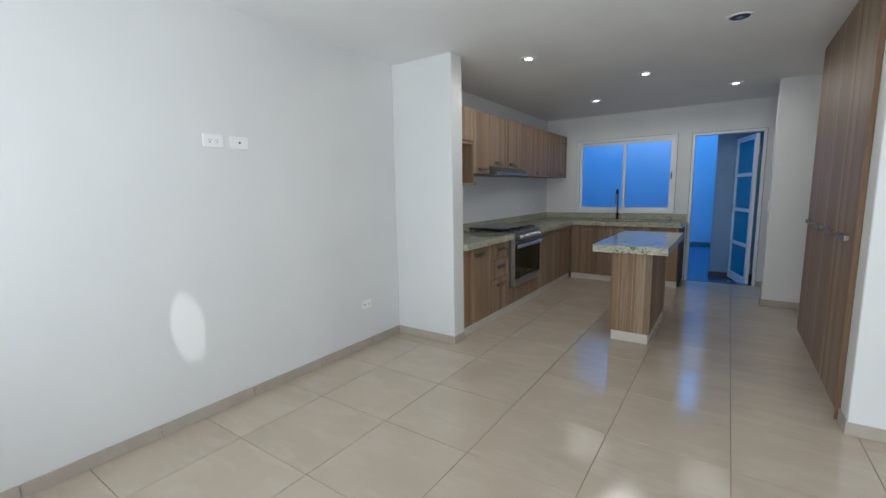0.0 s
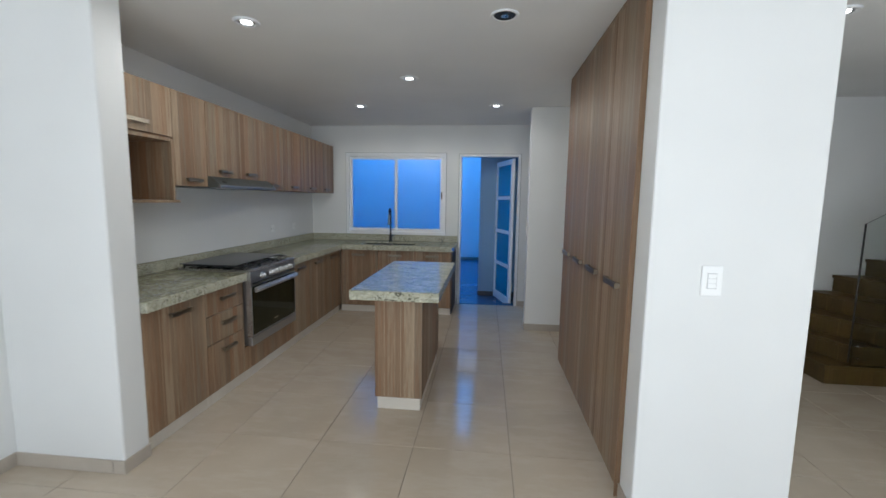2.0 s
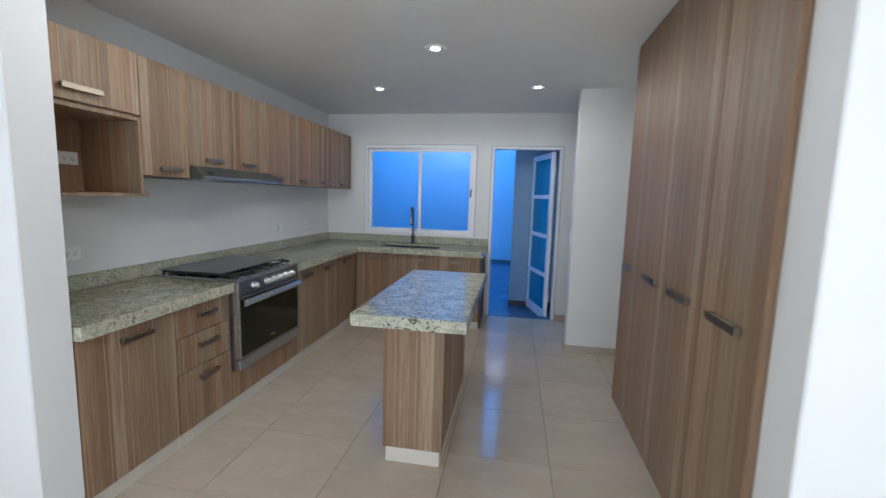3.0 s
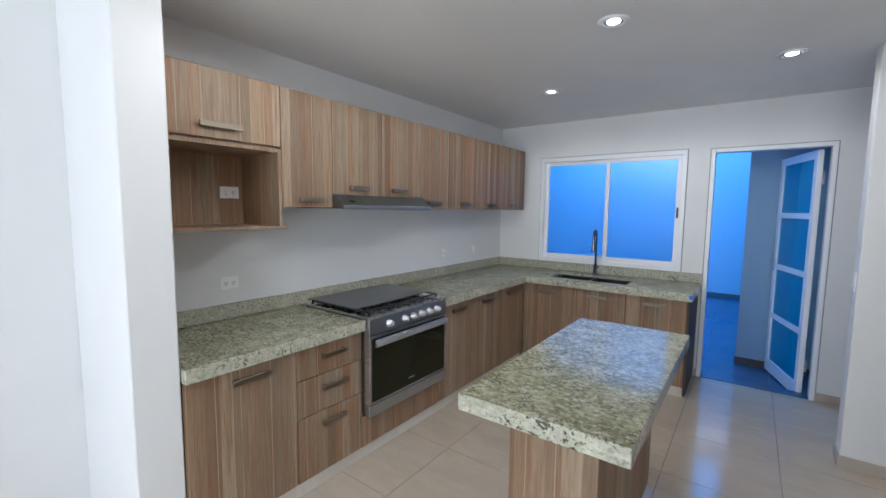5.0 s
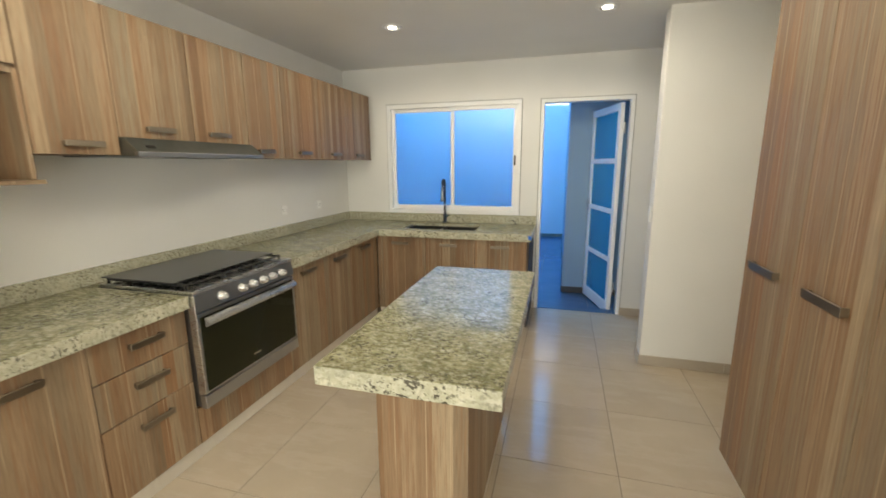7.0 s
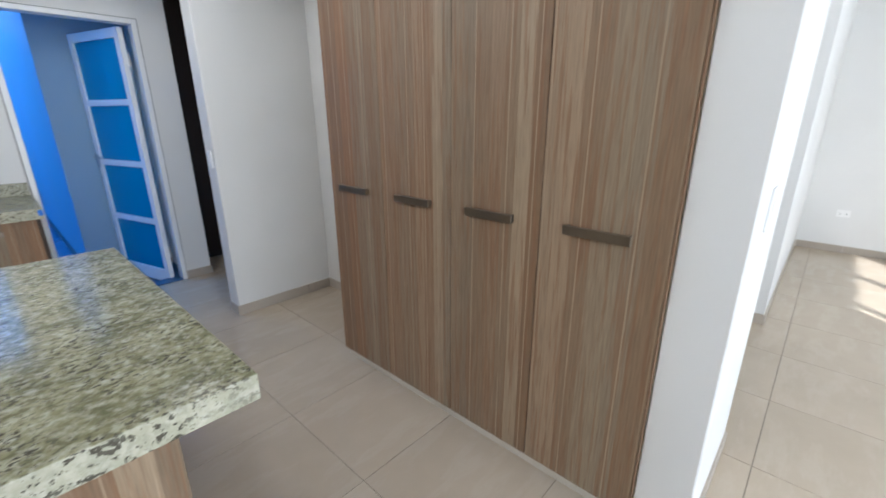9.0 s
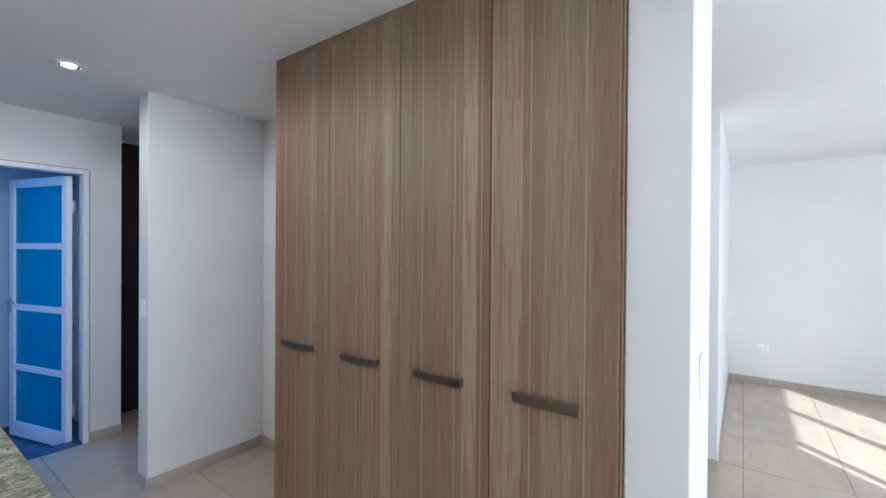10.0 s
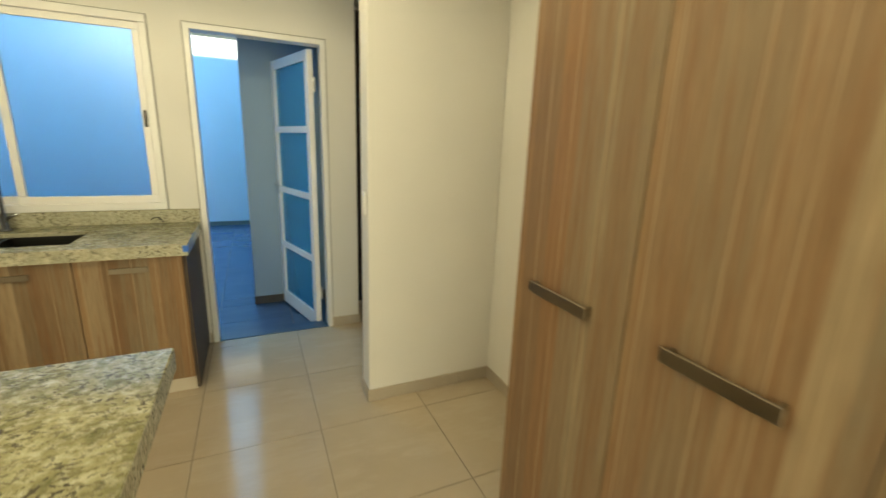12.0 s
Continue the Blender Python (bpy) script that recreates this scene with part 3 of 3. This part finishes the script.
part("loop", tube([(1.86, -0.030, WT + 0.022), (1.88, -0.034, WT + 0.040), (1.905, -0.040, WT + 0.042), (1.925, -0.050, WT + 0.026), (1.930, -0.060, WT + 0.0035)], 0.003, 8), BLACK, wire)

# sink
sink = thing("sink", ((SX0 + SX1) / 2, -0.38, 0.70), "stainless steel double bowl sink set under the granite", "sink")


RIM = WT - 0.022


def bowl(x0, x1):
    t = 0.004
    b = part("bowl", boxes((x0, x1, SY0 + 0.001, SY0 + 0.005, 0.70, RIM), (x0, x1, SY1 - 0.005, SY1 - 0.001, 0.70, RIM), (x0, x0 + t, SY0 + 0.005, SY1 - 0.005, 0.70, RIM), (x1 - t, x1, SY0 + 0.005, SY1 - 0.005, 0.70, RIM), (x0, x1, SY0 + 0.001, SY1 - 0.001, 0.696, 0.70)), BOWLSTEEL, sink)
    cx = (x0 + x1) / 2
    part("drain", tube([(cx, -0.38, 0.7005), (cx, -0.38, 0.704)], 0.04, 20), CHROME, b)


bowl(SX0 + 0.001, 1.228)
bowl(1.242, SX1 - 0.001)
part("divider", boxes((1.2285, 1.2415, SY0 + 0.001, SY1 - 0.001, 0.72, RIM + 0.002), bevel=0.003), BOWLSTEEL, sink)

# tap with a spring neck
tap = thing("tap", (1.19, -0.11, WT), "tall chrome kitchen tap with a spring neck and pull-down spray", "tap")
part("base", tube([(1.19, -0.11, WT), (1.19, -0.11, WT + 0.012), (1.19, -0.11, WT + 0.013), (1.19, -0.11, WT + 0.10)], [0.028, 0.028, 0.019, 0.018], 18), TAPSTEEL, tap)
NECK = [(1.19, -0.11 - 0.045 * (1 - math.cos(math.pi * max(0, k - 9) / 9)) , WT + 0.10 + (0.28 * min(k, 9) / 9) + 0.075 * math.sin(math.pi * max(0, k - 9) / 9)) for k in range(19)]
part("hose", tube(NECK, 0.007, 10), BLACK, tap)
coil = []
for k in range(0, 420):
    s = k / 419 * 17.0
    i = int(s)
    a, b = Vector(NECK[i]), Vector(NECK[min(i + 1, 18)])
    c = a.lerp(b, s - i)
    d = (b - a).normalized() if (b - a).length > 1e-6 else Vector((0, 0, 1))
    sx = Vector((1, 0, 0))
    sy = d.cross(sx)
    an = k * 2 * math.pi / 10
    coil.append(c + (sx * math.cos(an) + sy * math.sin(an)) * 0.0135)
part("spring", tube(coil, 0.0024, 5), TAPSTEEL, tap)
part("spray_head", tube([(1.19, -0.20, WT + 0.39), (1.19, -0.20, WT + 0.33), (1.19, -0.20, WT + 0.26), (1.19, -0.20, WT + 0.24)], [0.013, 0.016, 0.02, 0.022], 16), DARKSTEEL, tap)
part("arm", tube([(1.19, -0.12, WT + 0.27), (1.19, -0.19, WT + 0.31)], 0.006, 8), CHROME, tap)
part("lever", tube([(1.205, -0.11, WT + 0.07), (1.26, -0.12, WT + 0.10)], [0.009, 0.006], 10), CHROME, tap)

# cooker: hob with lid, knobs and oven
CY0, CY1 = -2.866, -2.09
ck = thing("cooker", (0.4, -2.478, 0.29), "stainless steel gas cooker with dark glass lid and black oven door", "cooker")
part("body", boxes((0.10, 0.665, CY0 + 0.004, CY1 - 0.004, 0.30, 0.895)), DARKSTEEL, ck)
part("hob", boxes((0.092, 0.70, CY0, CY1, 0.896, 0.915), bevel=0.004, segments=2), STEEL, ck, "stainless steel hob rim")
part("control_panel", profile([(0.665, 0.805), (0.705, 0.805), (0.695, 0.895), (0.665, 0.895)], "y", CY0, CY1, 0.002), DARKSTEEL, ck)
for k, yy in enumerate((-2.70, -2.555, -2.47, -2.385, -2.30, -2.215)):
    kn = part("knob", tube([(0.70, yy, 0.848), (0.712, yy, 0.8495), (0.713, yy, 0.8495), (0.737, yy, 0.852), (0.738, yy, 0.852)], [0.025, 0.025, 0.021, 0.018, 0.014], 18), STEEL, ck, "round brushed steel knob")
    part("grip", boxes((0.7375, 0.745, yy - 0.0045, yy + 0.0045, 0.836, 0.868), bevel=0.002), STEEL, kn)
part("oven_door", boxes((0.668, 0.700, CY0, CY0 + 0.024, 0.372, 0.795), (0.668, 0.700, CY1 - 0.022, CY1, 0.372, 0.795), (0.668, 0.700, CY0 + 0.024, CY1 - 0.022, 0.775, 0.795), (0.668, 0.700, CY0 + 0.024, CY1 - 0.022, 0.372, 0.385)), DOORSTEEL, ck, "brushed steel oven door frame")
part("oven_window", boxes((0.680, 0.703, CY0 + 0.023, CY1 - 0.021, 0.384, 0.776), bevel=0.001), BLACKGLASS, ck, "black oven glass")
part("oven_handle", profile([(0.722, 0.728), (0.742, 0.736), (0.748, 0.752), (0.742, 0.768), (0.722, 0.776)], "y", CY0 + 0.03, CY1 - 0.03, 0.002), STEEL, ck, "curved steel oven handle")
part("handle_mount", boxes((0.70, 0.73, CY0 + 0.055, CY0 + 0.075, 0.742, 0.765)), STEEL, ck)
part("handle_mount", boxes((0.70, 0.73, CY1 - 0.075, CY1 - 0.055, 0.742, 0.765)), STEEL, ck)
part("side_trim", boxes((0.664, 0.7055, CY0 - 0.0015, CY0 + 0.0035, 0.372, 0.893), bevel=0.001), STEEL, ck, "bright steel edge strip")
part("lower_panel", boxes((0.668, 0.702, CY0, CY1, 0.295, 0.366), bevel=0.004, segments=2), DOORSTEEL, ck)
part("badge", boxes((0.703, 0.7036, -2.51, -2.45, 0.43, 0.437)), CHROME, ck, "small plain maker's bar")
for bx, by, br in ((0.22, -2.70, 0.045), (0.22, -2.26, 0.045), (0.50, -2.70, 0.05), (0.50, -2.26, 0.04), (0.36, -2.478, 0.06)):
    part("burner", tube([(bx, by, 0.915), (bx, by, 0.924), (bx, by, 0.925), (bx, by, 0.931)], [br, br, br * 0.7, br * 0.65], 20), IRON, ck)
for gy0, gy1 in ((-2.84, -2.60), (-2.595, -2.36), (-2.355, -2.115)):
    bs = [(0.12, 0.63, gy0, gy0 + 0.01, 0.928, 0.938), (0.12, 0.63, gy1 - 0.01, gy1, 0.928, 0.938)]
    for gx in (0.12, 0.245, 0.37, 0.495, 0.62):
        bs.append((gx, gx + 0.01, gy0 + 0.01, gy1 - 0.01, 0.928, 0.938))
    for gx in (0.12, 0.62):
        bs += [(gx, gx + 0.01, gy0, gy0 + 0.01, 0.915, 0.928), (gx, gx + 0.01, gy1 - 0.01, gy1, 0.915, 0.928)]
    part("grate", boxes(*bs), IRON, ck, "black cast iron pan grate")
part("lid", boxes((0.10, 0.575, CY0 + 0.012, CY1 - 0.012, 0.941, 0.947), bevel=0.002), LIDGLASS, ck, "smoked glass hob lid, closed")

# upper cabinets
UX, U0, U1 = 0.39, 1.56, 2.208


def wall_unit(y0, y1, z0, label, h):
    u = thing("wall_cabinet", (UX / 2, (y0 + y1) / 2, z0), label, "cabinet", "kitchen wall cabinets")
    part("body", boxes((0.002, UX - 0.019, y0, y1, z0 + 0.002, U1)), WOOD, u)
    d = part("door", boxes((UX - 0.018, UX, y0 + G, y1 - G, z0, U1), bevel=0.0012), WOOD, u)
    bar_handle(d, "y", UX, h[0], h[1], z0 + 0.045, 1, 0.026)
    return u


for y0, y1, z0, hc in ((-3.213, -2.868, U0, -3.03), (-2.868, -2.44, 1.643, -2.655), (-2.44, -2.015, 1.643, -2.27), (-2.015, -1.645, U0, -1.86), (-1.645, -1.145, U0, -1.40), (-1.145, -0.685, U0, -0.92), (-0.685, -0.18, U0, -0.45)):
    wall_unit(y0, y1, z0, "striped wood laminate wall cabinet above the hood" if z0 > 1.6 else "striped wood laminate wall cabinet with one door", (hc - 0.08, hc + 0.08))
mu = thing("microwave_shelf_cabinet", (0.2, -3.53, 1.44), "striped wood wall cabinet with an open microwave niche below", "cabinet", "kitchen wall cabinets")
part("body", boxes((0.002, UX - 0.019, -3.855, -3.215, 1.872, U1)), WOOD, mu)
d = part("door", boxes((UX - 0.018, UX, -3.855 + G, -3.215 - G, 1.885, U1), bevel=0.0012), WOOD, mu)
bar_handle(d, "y", UX, -3.64, -3.44, 1.945, 1)
part("niche_side", boxes((0.01, UX, -3.233, -3.216, 1.459, 1.871), bevel=0.001), WOOD, mu)
part("niche_side", boxes((0.01, UX, -3.855, -3.838, 1.459, 1.871), bevel=0.001), WOOD, mu)
part("niche_top", boxes((0.002, UX - 0.002, -3.837, -3.234, 1.853, 1.871)), WOOD, mu)
part("niche_back", boxes((0.002, 0.009, -3.855, -3.216, 1.459, 1.871)), WOOD, mu)
part("shelf", boxes((0.002, UX + 0.015, -3.855, -3.195, 1.441, 1.458), bevel=0.001), WOOD, mu, "projecting bottom shelf")

# extractor hood
hood = thing("extractor_hood", (0.24, -2.44, 1.555), "slim stainless steel extractor hood under the wall cabinets", "extractor hood")
part("body", profile([(0.002, 1.555), (0.485, 1.555), (0.492, 1.575), (0.415, 1.641), (0.002, 1.641)], "y", -2.866, -2.018, 0.002), HOODSTEEL, hood)
part("front_lip", boxes((0.470, 0.494, -2.868, -2.016, 1.551, 1.5765), bevel=0.003, segments=2), DARKSTEEL, hood, "brushed lower front edge")
part("button_strip", profile([(0.4715, 1.594), (0.4735, 1.5965), (0.461, 1.607), (0.459, 1.6045)], "y", -2.80, -2.755), BLACK, hood)
part("light_lens", boxes((0.38, 0.44, -2.77, -2.69, 1.551, 1.5555)), PLASTIC, hood)

# island
isl = thing("island", (1.95, -2.66, 0), "kitchen island in striped wood laminate with an overhanging speckled granite top", "kitchen island")
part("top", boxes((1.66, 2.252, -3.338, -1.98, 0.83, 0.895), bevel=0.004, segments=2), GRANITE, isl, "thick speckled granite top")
part("end_panel", boxes((1.784, 2.118, -3.158, -3.140, 0.09, 0.829), bevel=0.001), WOOD, isl)
part("side_panel", boxes((2.100, 2.117, -3.139, -2.17, 0.09, 0.829), bevel=0.001), WOOD, isl)
part("side_panel", boxes((1.785, 1.802, -3.139, -2.17, 0.09, 0.829), bevel=0.001), WOOD, isl)
part("end_panel", boxes((1.784, 2.118, -2.169, -2.152, 0.09, 0.829), bevel=0.001), WOOD, isl)
part("plinth", boxes((1.799, 2.106, -3.150, -2.16, 0.0005, 0.089), bevel=0.001), PLINTH, isl, "pale tile plinth")

# pantry
PX = 3.222
pan = thing("pantry_cabinet", (3.5, -3.02, 0), "tall striped wood laminate pantry cupboard with four full-height doors", "cupboard")
part("body", boxes((PX + 0.02, 3.785, -3.876, -2.165, 0.06, 2.505)), WOOD, pan)
part("plinth", boxes((PX + 0.03, 3.75, -3.876, -2.17, 0.0005, 0.059)), PLINTH, pan, "pale tile plinth")
PD = [(-2.597, -2.167, -2.50, -2.27), (-3.035, -2.597, -2.93, -2.71), (-3.450, -3.035, -3.35, -3.13), (-3.877, -3.450, -3.77, -3.55)]
for y0, y1, h0, h1 in PD:
    d = part("door", boxes((PX, PX + 0.018, y0 + 0.002, y1 - 0.002, 0.062, 2.49), bevel=0.0015), WOOD, pan)
    bar_handle(d, "y", PX, h0, h1, 1.066, -1, 0.032)
part("top_filler", boxes((PX + 0.003, PX + 0.019, -3.876, -2.167, 2.492, 2.519)), WOOD, pan)
part("side_filler", boxes((PX - 0.001, PX + 0.0235, -3.8805, -3.8772, 0.0005, 2.519)), WOOD, pan)


# ---- downlights ----
def downlight(x, y, lit):
    d = thing("downlight", (x, y, 2.52), "round recessed downlight, lit, with a white trim" if lit else "round recessed downlight, unlit, with a dark reflector", "ceiling light", "recessed downlights")
    bm = bmesh.new()
    rings = [(0.047, 2.5195), (0.0475, 2.5125), (0.070, 2.510), (0.078, 2.5195)] if lit else [(0.062, 2.5195), (0.064, 2.513), (0.074, 2.513), (0.080, 2.5195)]
    prev = None
    first = None
    for r, z in rings + rings[:1]:
        ring = first if (prev and (r, z) == rings[0]) else [bm.verts.new((x + r * math.cos(a), y + r * math.sin(a), z)) for a in (2 * math.pi * k / 32 for k in range(32))]
        if first is None:
            first = ring
        if prev:
            for k in range(32):
                bm.faces.new((prev[k], prev[(k + 1) % 32], ring[(k + 1) % 32], ring[k])).smooth = True
        prev = ring
    part("trim", bm, ALU, d)
    if lit:
        cone = bmesh.new()
        rim = [[cone.verts.new((x + q * math.cos(k * math.pi / 14), y + q * math.sin(k * math.pi / 14), z)) for k in range(28)] for q, z in ((0.0335, 2.5165), (0.0465, 2.5130))]
        for k in range(28):
            cone.faces.new((rim[0][k], rim[0][(k + 1) % 28], rim[1][(k + 1) % 28], rim[1][k])).smooth = True
        part("reflector", cone, REFLECTOR, d, "silver reflector ring")
    part("lens", tube([(x, y, 2.5185), (x, y, 2.5133)], [0.033, 0.033] if lit else [0.0615, 0.055], 28), LAMP_ON if lit else BLACK, d)
    if not lit:
        part("bulb", tube([(x, y, 2.5144), (x, y, 2.512)], 0.022, 20), CHROME, d)


for lx, ly, watts in LIT:
    downlight(lx, ly, True)
downlight(2.61, -3.44, False)


# ---- sockets and switches ----
def plate(kind, x, y, z, axis, out, w=0.11, hgt=0.075, slots="socket", label=""):
    """A wall plate. axis: the wall's normal axis; out: +1 or -1."""
    o = thing(kind, (x, y, z), label or "white plastic wall socket", "wall socket" if kind == "socket" else "light switch")

    def b(u0, u1, z0, z1, d0, d1):
        if axis == "x":
            return (min(x + out * d0, x + out * d1), max(x + out * d0, x + out * d1), y + u0, y + u1, z + z0, z + z1)
        return (x + u0, x + u1, min(y + out * d0, y + out * d1), max(y + out * d0, y + out * d1), z + z0, z + z1)

    part("plate", boxes(b(-w / 2, w / 2, -hgt / 2, hgt / 2, 0.0005, 0.008), bevel=0.002), PLASTIC, o)
    if slots == "socket":
        part("insert", boxes(b(-0.04, 0.04, -0.02, 0.02, 0.0081, 0.0083)), PLASTIC, o)
        for c in (-0.022, 0.022):
            for u0, u1, z0, z1 in ((c - 0.008, c - 0.0055, -0.002, 0.008), (c + 0.0055, c + 0.008, -0.002, 0.008), (c - 0.003, c + 0.003, -0.013, -0.007)):
                part("slot", boxes(b(u0, u1, z0, z1, 0.0084, 0.0089)), BLACK, o)
    elif slots == "tv":
        part("jack", boxes(b(-0.006, 0.006, -0.006, 0.006, 0.0081, 0.013), bevel=0.002), BLACK, o)
    elif slots == "rockers":
        # backing coloured as the shade in the gaps between the rockers
        part("insert", boxes(b(-0.0195, 0.0195, -0.034, 0.034, 0.0078, 0.0090)), SHADED_PLASTIC, o, "grey backing painted as shade round the rockers")
        for k in (-1, 0, 1):
            part("rocker", boxes(b(-0.017, 0.017, k * 0.021 - 0.0098, k * 0.021 + 0.0098, 0.0081, 0.012), bevel=0.0012), PLASTIC, o)
    else:
        for k in (-1, 1):
            part("rocker", boxes(b(-0.014, 0.014, k * 0.016 - 0.014, k * 0.016 + 0.014, 0.0081, 0.012), bevel=0.0012), PLASTIC, o)


plate("socket", 0, -5.71, 1.708, "x", 1, 0.125, 0.078, label="white double wall socket, high on the living room wall")
plate("socket", 0, -5.545, 1.708, "x", 1, 0.115, 0.075, "tv", "white television outlet plate on the living room wall")
plate("socket", 0, -4.475, 0.39, "x", 1, 0.11, 0.075, label="white wall socket near the floor")
plate("socket", 0.009, -3.315, 1.64, "x", 1, 0.11, 0.07, label="white socket on the back of the microwave niche")
plate("socket", 0, -3.33, 1.108, "x", 1, 0.11, 0.075, label="white double wall socket above the worktop")
plate("socket", 0, -1.19, 1.12, "x", 1, 0.075, 0.08, label="white wall socket above the worktop, by the corner")
plate("socket", 0, -0.63, 1.12, "x", 1, 0.075, 0.08, label="white wall socket above the worktop, by the corner")
plate("light_switch", 3.508, -4.051, 1.158, "y", -1, 0.085, 0.13, "rockers", "white light switch with three rockers on the wall end")
plate("light_switch", 3.01, -1.04, 1.145, "x", -1, 0.07, 0.115, "two", "white light switch on the end of the wall")
plate("socket", 8.0, -4.35, 0.42, "x", -1, 0.11, 0.075, label="white wall socket on the sunlit wall")

# ---- stairs in the hall ----
st = thing("stairs", (6.6, -1.6, 0), "dark brown wooden stairs turning against the hall wall", "stairs")
R = 0.163


def stair_block(poly, z0, z1, name):
    part(name, profile(poly, "z", z0, z1, 0.003), STAIRWOOD, st)


# each riser as its x at the wall and at the open side: the lowest steps fan out round the corner
RISERS = [(5.400, 5.400), (5.415, 5.62), (5.46, 5.86), (5.738, 6.06), (5.982, 6.26), (6.257, 6.49), (6.54, 6.74), (6.83, 7.0), (7.12, 7.26)]
for k, (xw, xo) in enumerate(RISERS):
    yo = -2.25 if k == 0 else -2.215
    stair_block([(xo, yo), (7.98, yo), (7.98, -1.464), (xw, -1.464)], R * k + 0.001, R * (k + 1) - 0.031, "step")
    stair_block([(xo - 0.015, yo - 0.012), (7.98, yo - 0.012), (7.98, -1.464), (xw - 0.015, -1.464)], R * (k + 1) - 0.03, R * (k + 1), "tread")
rail = thing("stair_rail", (6.4, -2.25, 0.17), "clear glass stair balustrade bolted to the stair side", "railing")
part("glass_panel", profile([(5.565, 0.20), (6.45, 0.20), (6.45, 1.9), (5.565, 1.35)], "y", -2.262, -2.252), CLEAR, rail)
part("edge_trim", tube([(5.560, -2.257, 0.20), (5.560, -2.257, 1.35)], 0.006, 10), BLACK, rail)
for bz in (0.24, 0.34):
    part("bolt", profile([(5.60, bz), (5.615, bz - 0.008), (5.63, bz), (5.615, bz + 0.008)], "y", -2.28, -2.263), CHROME, rail, "chrome glass bolt")

# patio floor drain
dr = thing("floor_drain", (1.75, 1.9, -0.06), "small dark floor drain in the patio", "floor drain")
part("grate", boxes((1.68, 1.80, 1.84, 1.96, -0.0595, -0.054), bevel=0.001), BLACK, dr)


# ---- floor tiles, last ----
def chamfered(w, d, t=0.0085, c=0.0012):
    """A tile of w by d, its top at zero, with a small chamfer."""
    vs, fs = [], []
    for z, i in ((-t, 0.0), (-c, 0.0), (0.0, c)):
        vs += [(i, i, z), (w - i, i, z), (w - i, d - i, z), (i, d - i, z)]
    for a in (0, 4):
        fs += [(a + k, a + (k + 1) % 4, a + 4 + (k + 1) % 4, a + 4 + k) for k in range(4)]
    fs.append((8, 9, 10, 11))
    me = bpy.data.meshes.new("tile")
    me.from_pydata(vs, [], fs)
    me.update()
    return me


TILE_MESHES = {}


def lay(parent, x0, x1, y0, y1, ox, oy, pitch, z, material, gap=0.003):
    i0, i1 = math.floor((x0 - ox) / pitch), math.ceil((x1 - ox) / pitch)
    j0, j1 = math.floor((y0 - oy) / pitch), math.ceil((y1 - oy) / pitch)
    for i in range(i0, i1):
        for j in range(j0, j1):
            a0, a1 = max(x0, ox + i * pitch) + gap / 2, min(x1, ox + (i + 1) * pitch) - gap / 2
            b0, b1 = max(y0, oy + j * pitch) + gap / 2, min(y1, oy + (j + 1) * pitch) - gap / 2
            if a1 - a0 < 0.02 or b1 - b0 < 0.02:
                continue
            key = (round(a1 - a0, 3), round(b1 - b0, 3), material.name)
            if key not in TILE_MESHES:
                TILE_MESHES[key] = chamfered(a1 - a0, b1 - b0)
                TILE_MESHES[key].materials.append(material)
            o = new("tile", TILE_MESHES[key])
            o.location = (a0, b0, z)
            o.parent = parent


lay(floor, 0, 8.0, -7.9, 0.0, 0.396, -3.01, 0.58, 0.0, TILE)
lay(floor, 3.205, 3.79, 0.0, 0.51, 0.396, -3.01, 0.58, 0.0, TILE)
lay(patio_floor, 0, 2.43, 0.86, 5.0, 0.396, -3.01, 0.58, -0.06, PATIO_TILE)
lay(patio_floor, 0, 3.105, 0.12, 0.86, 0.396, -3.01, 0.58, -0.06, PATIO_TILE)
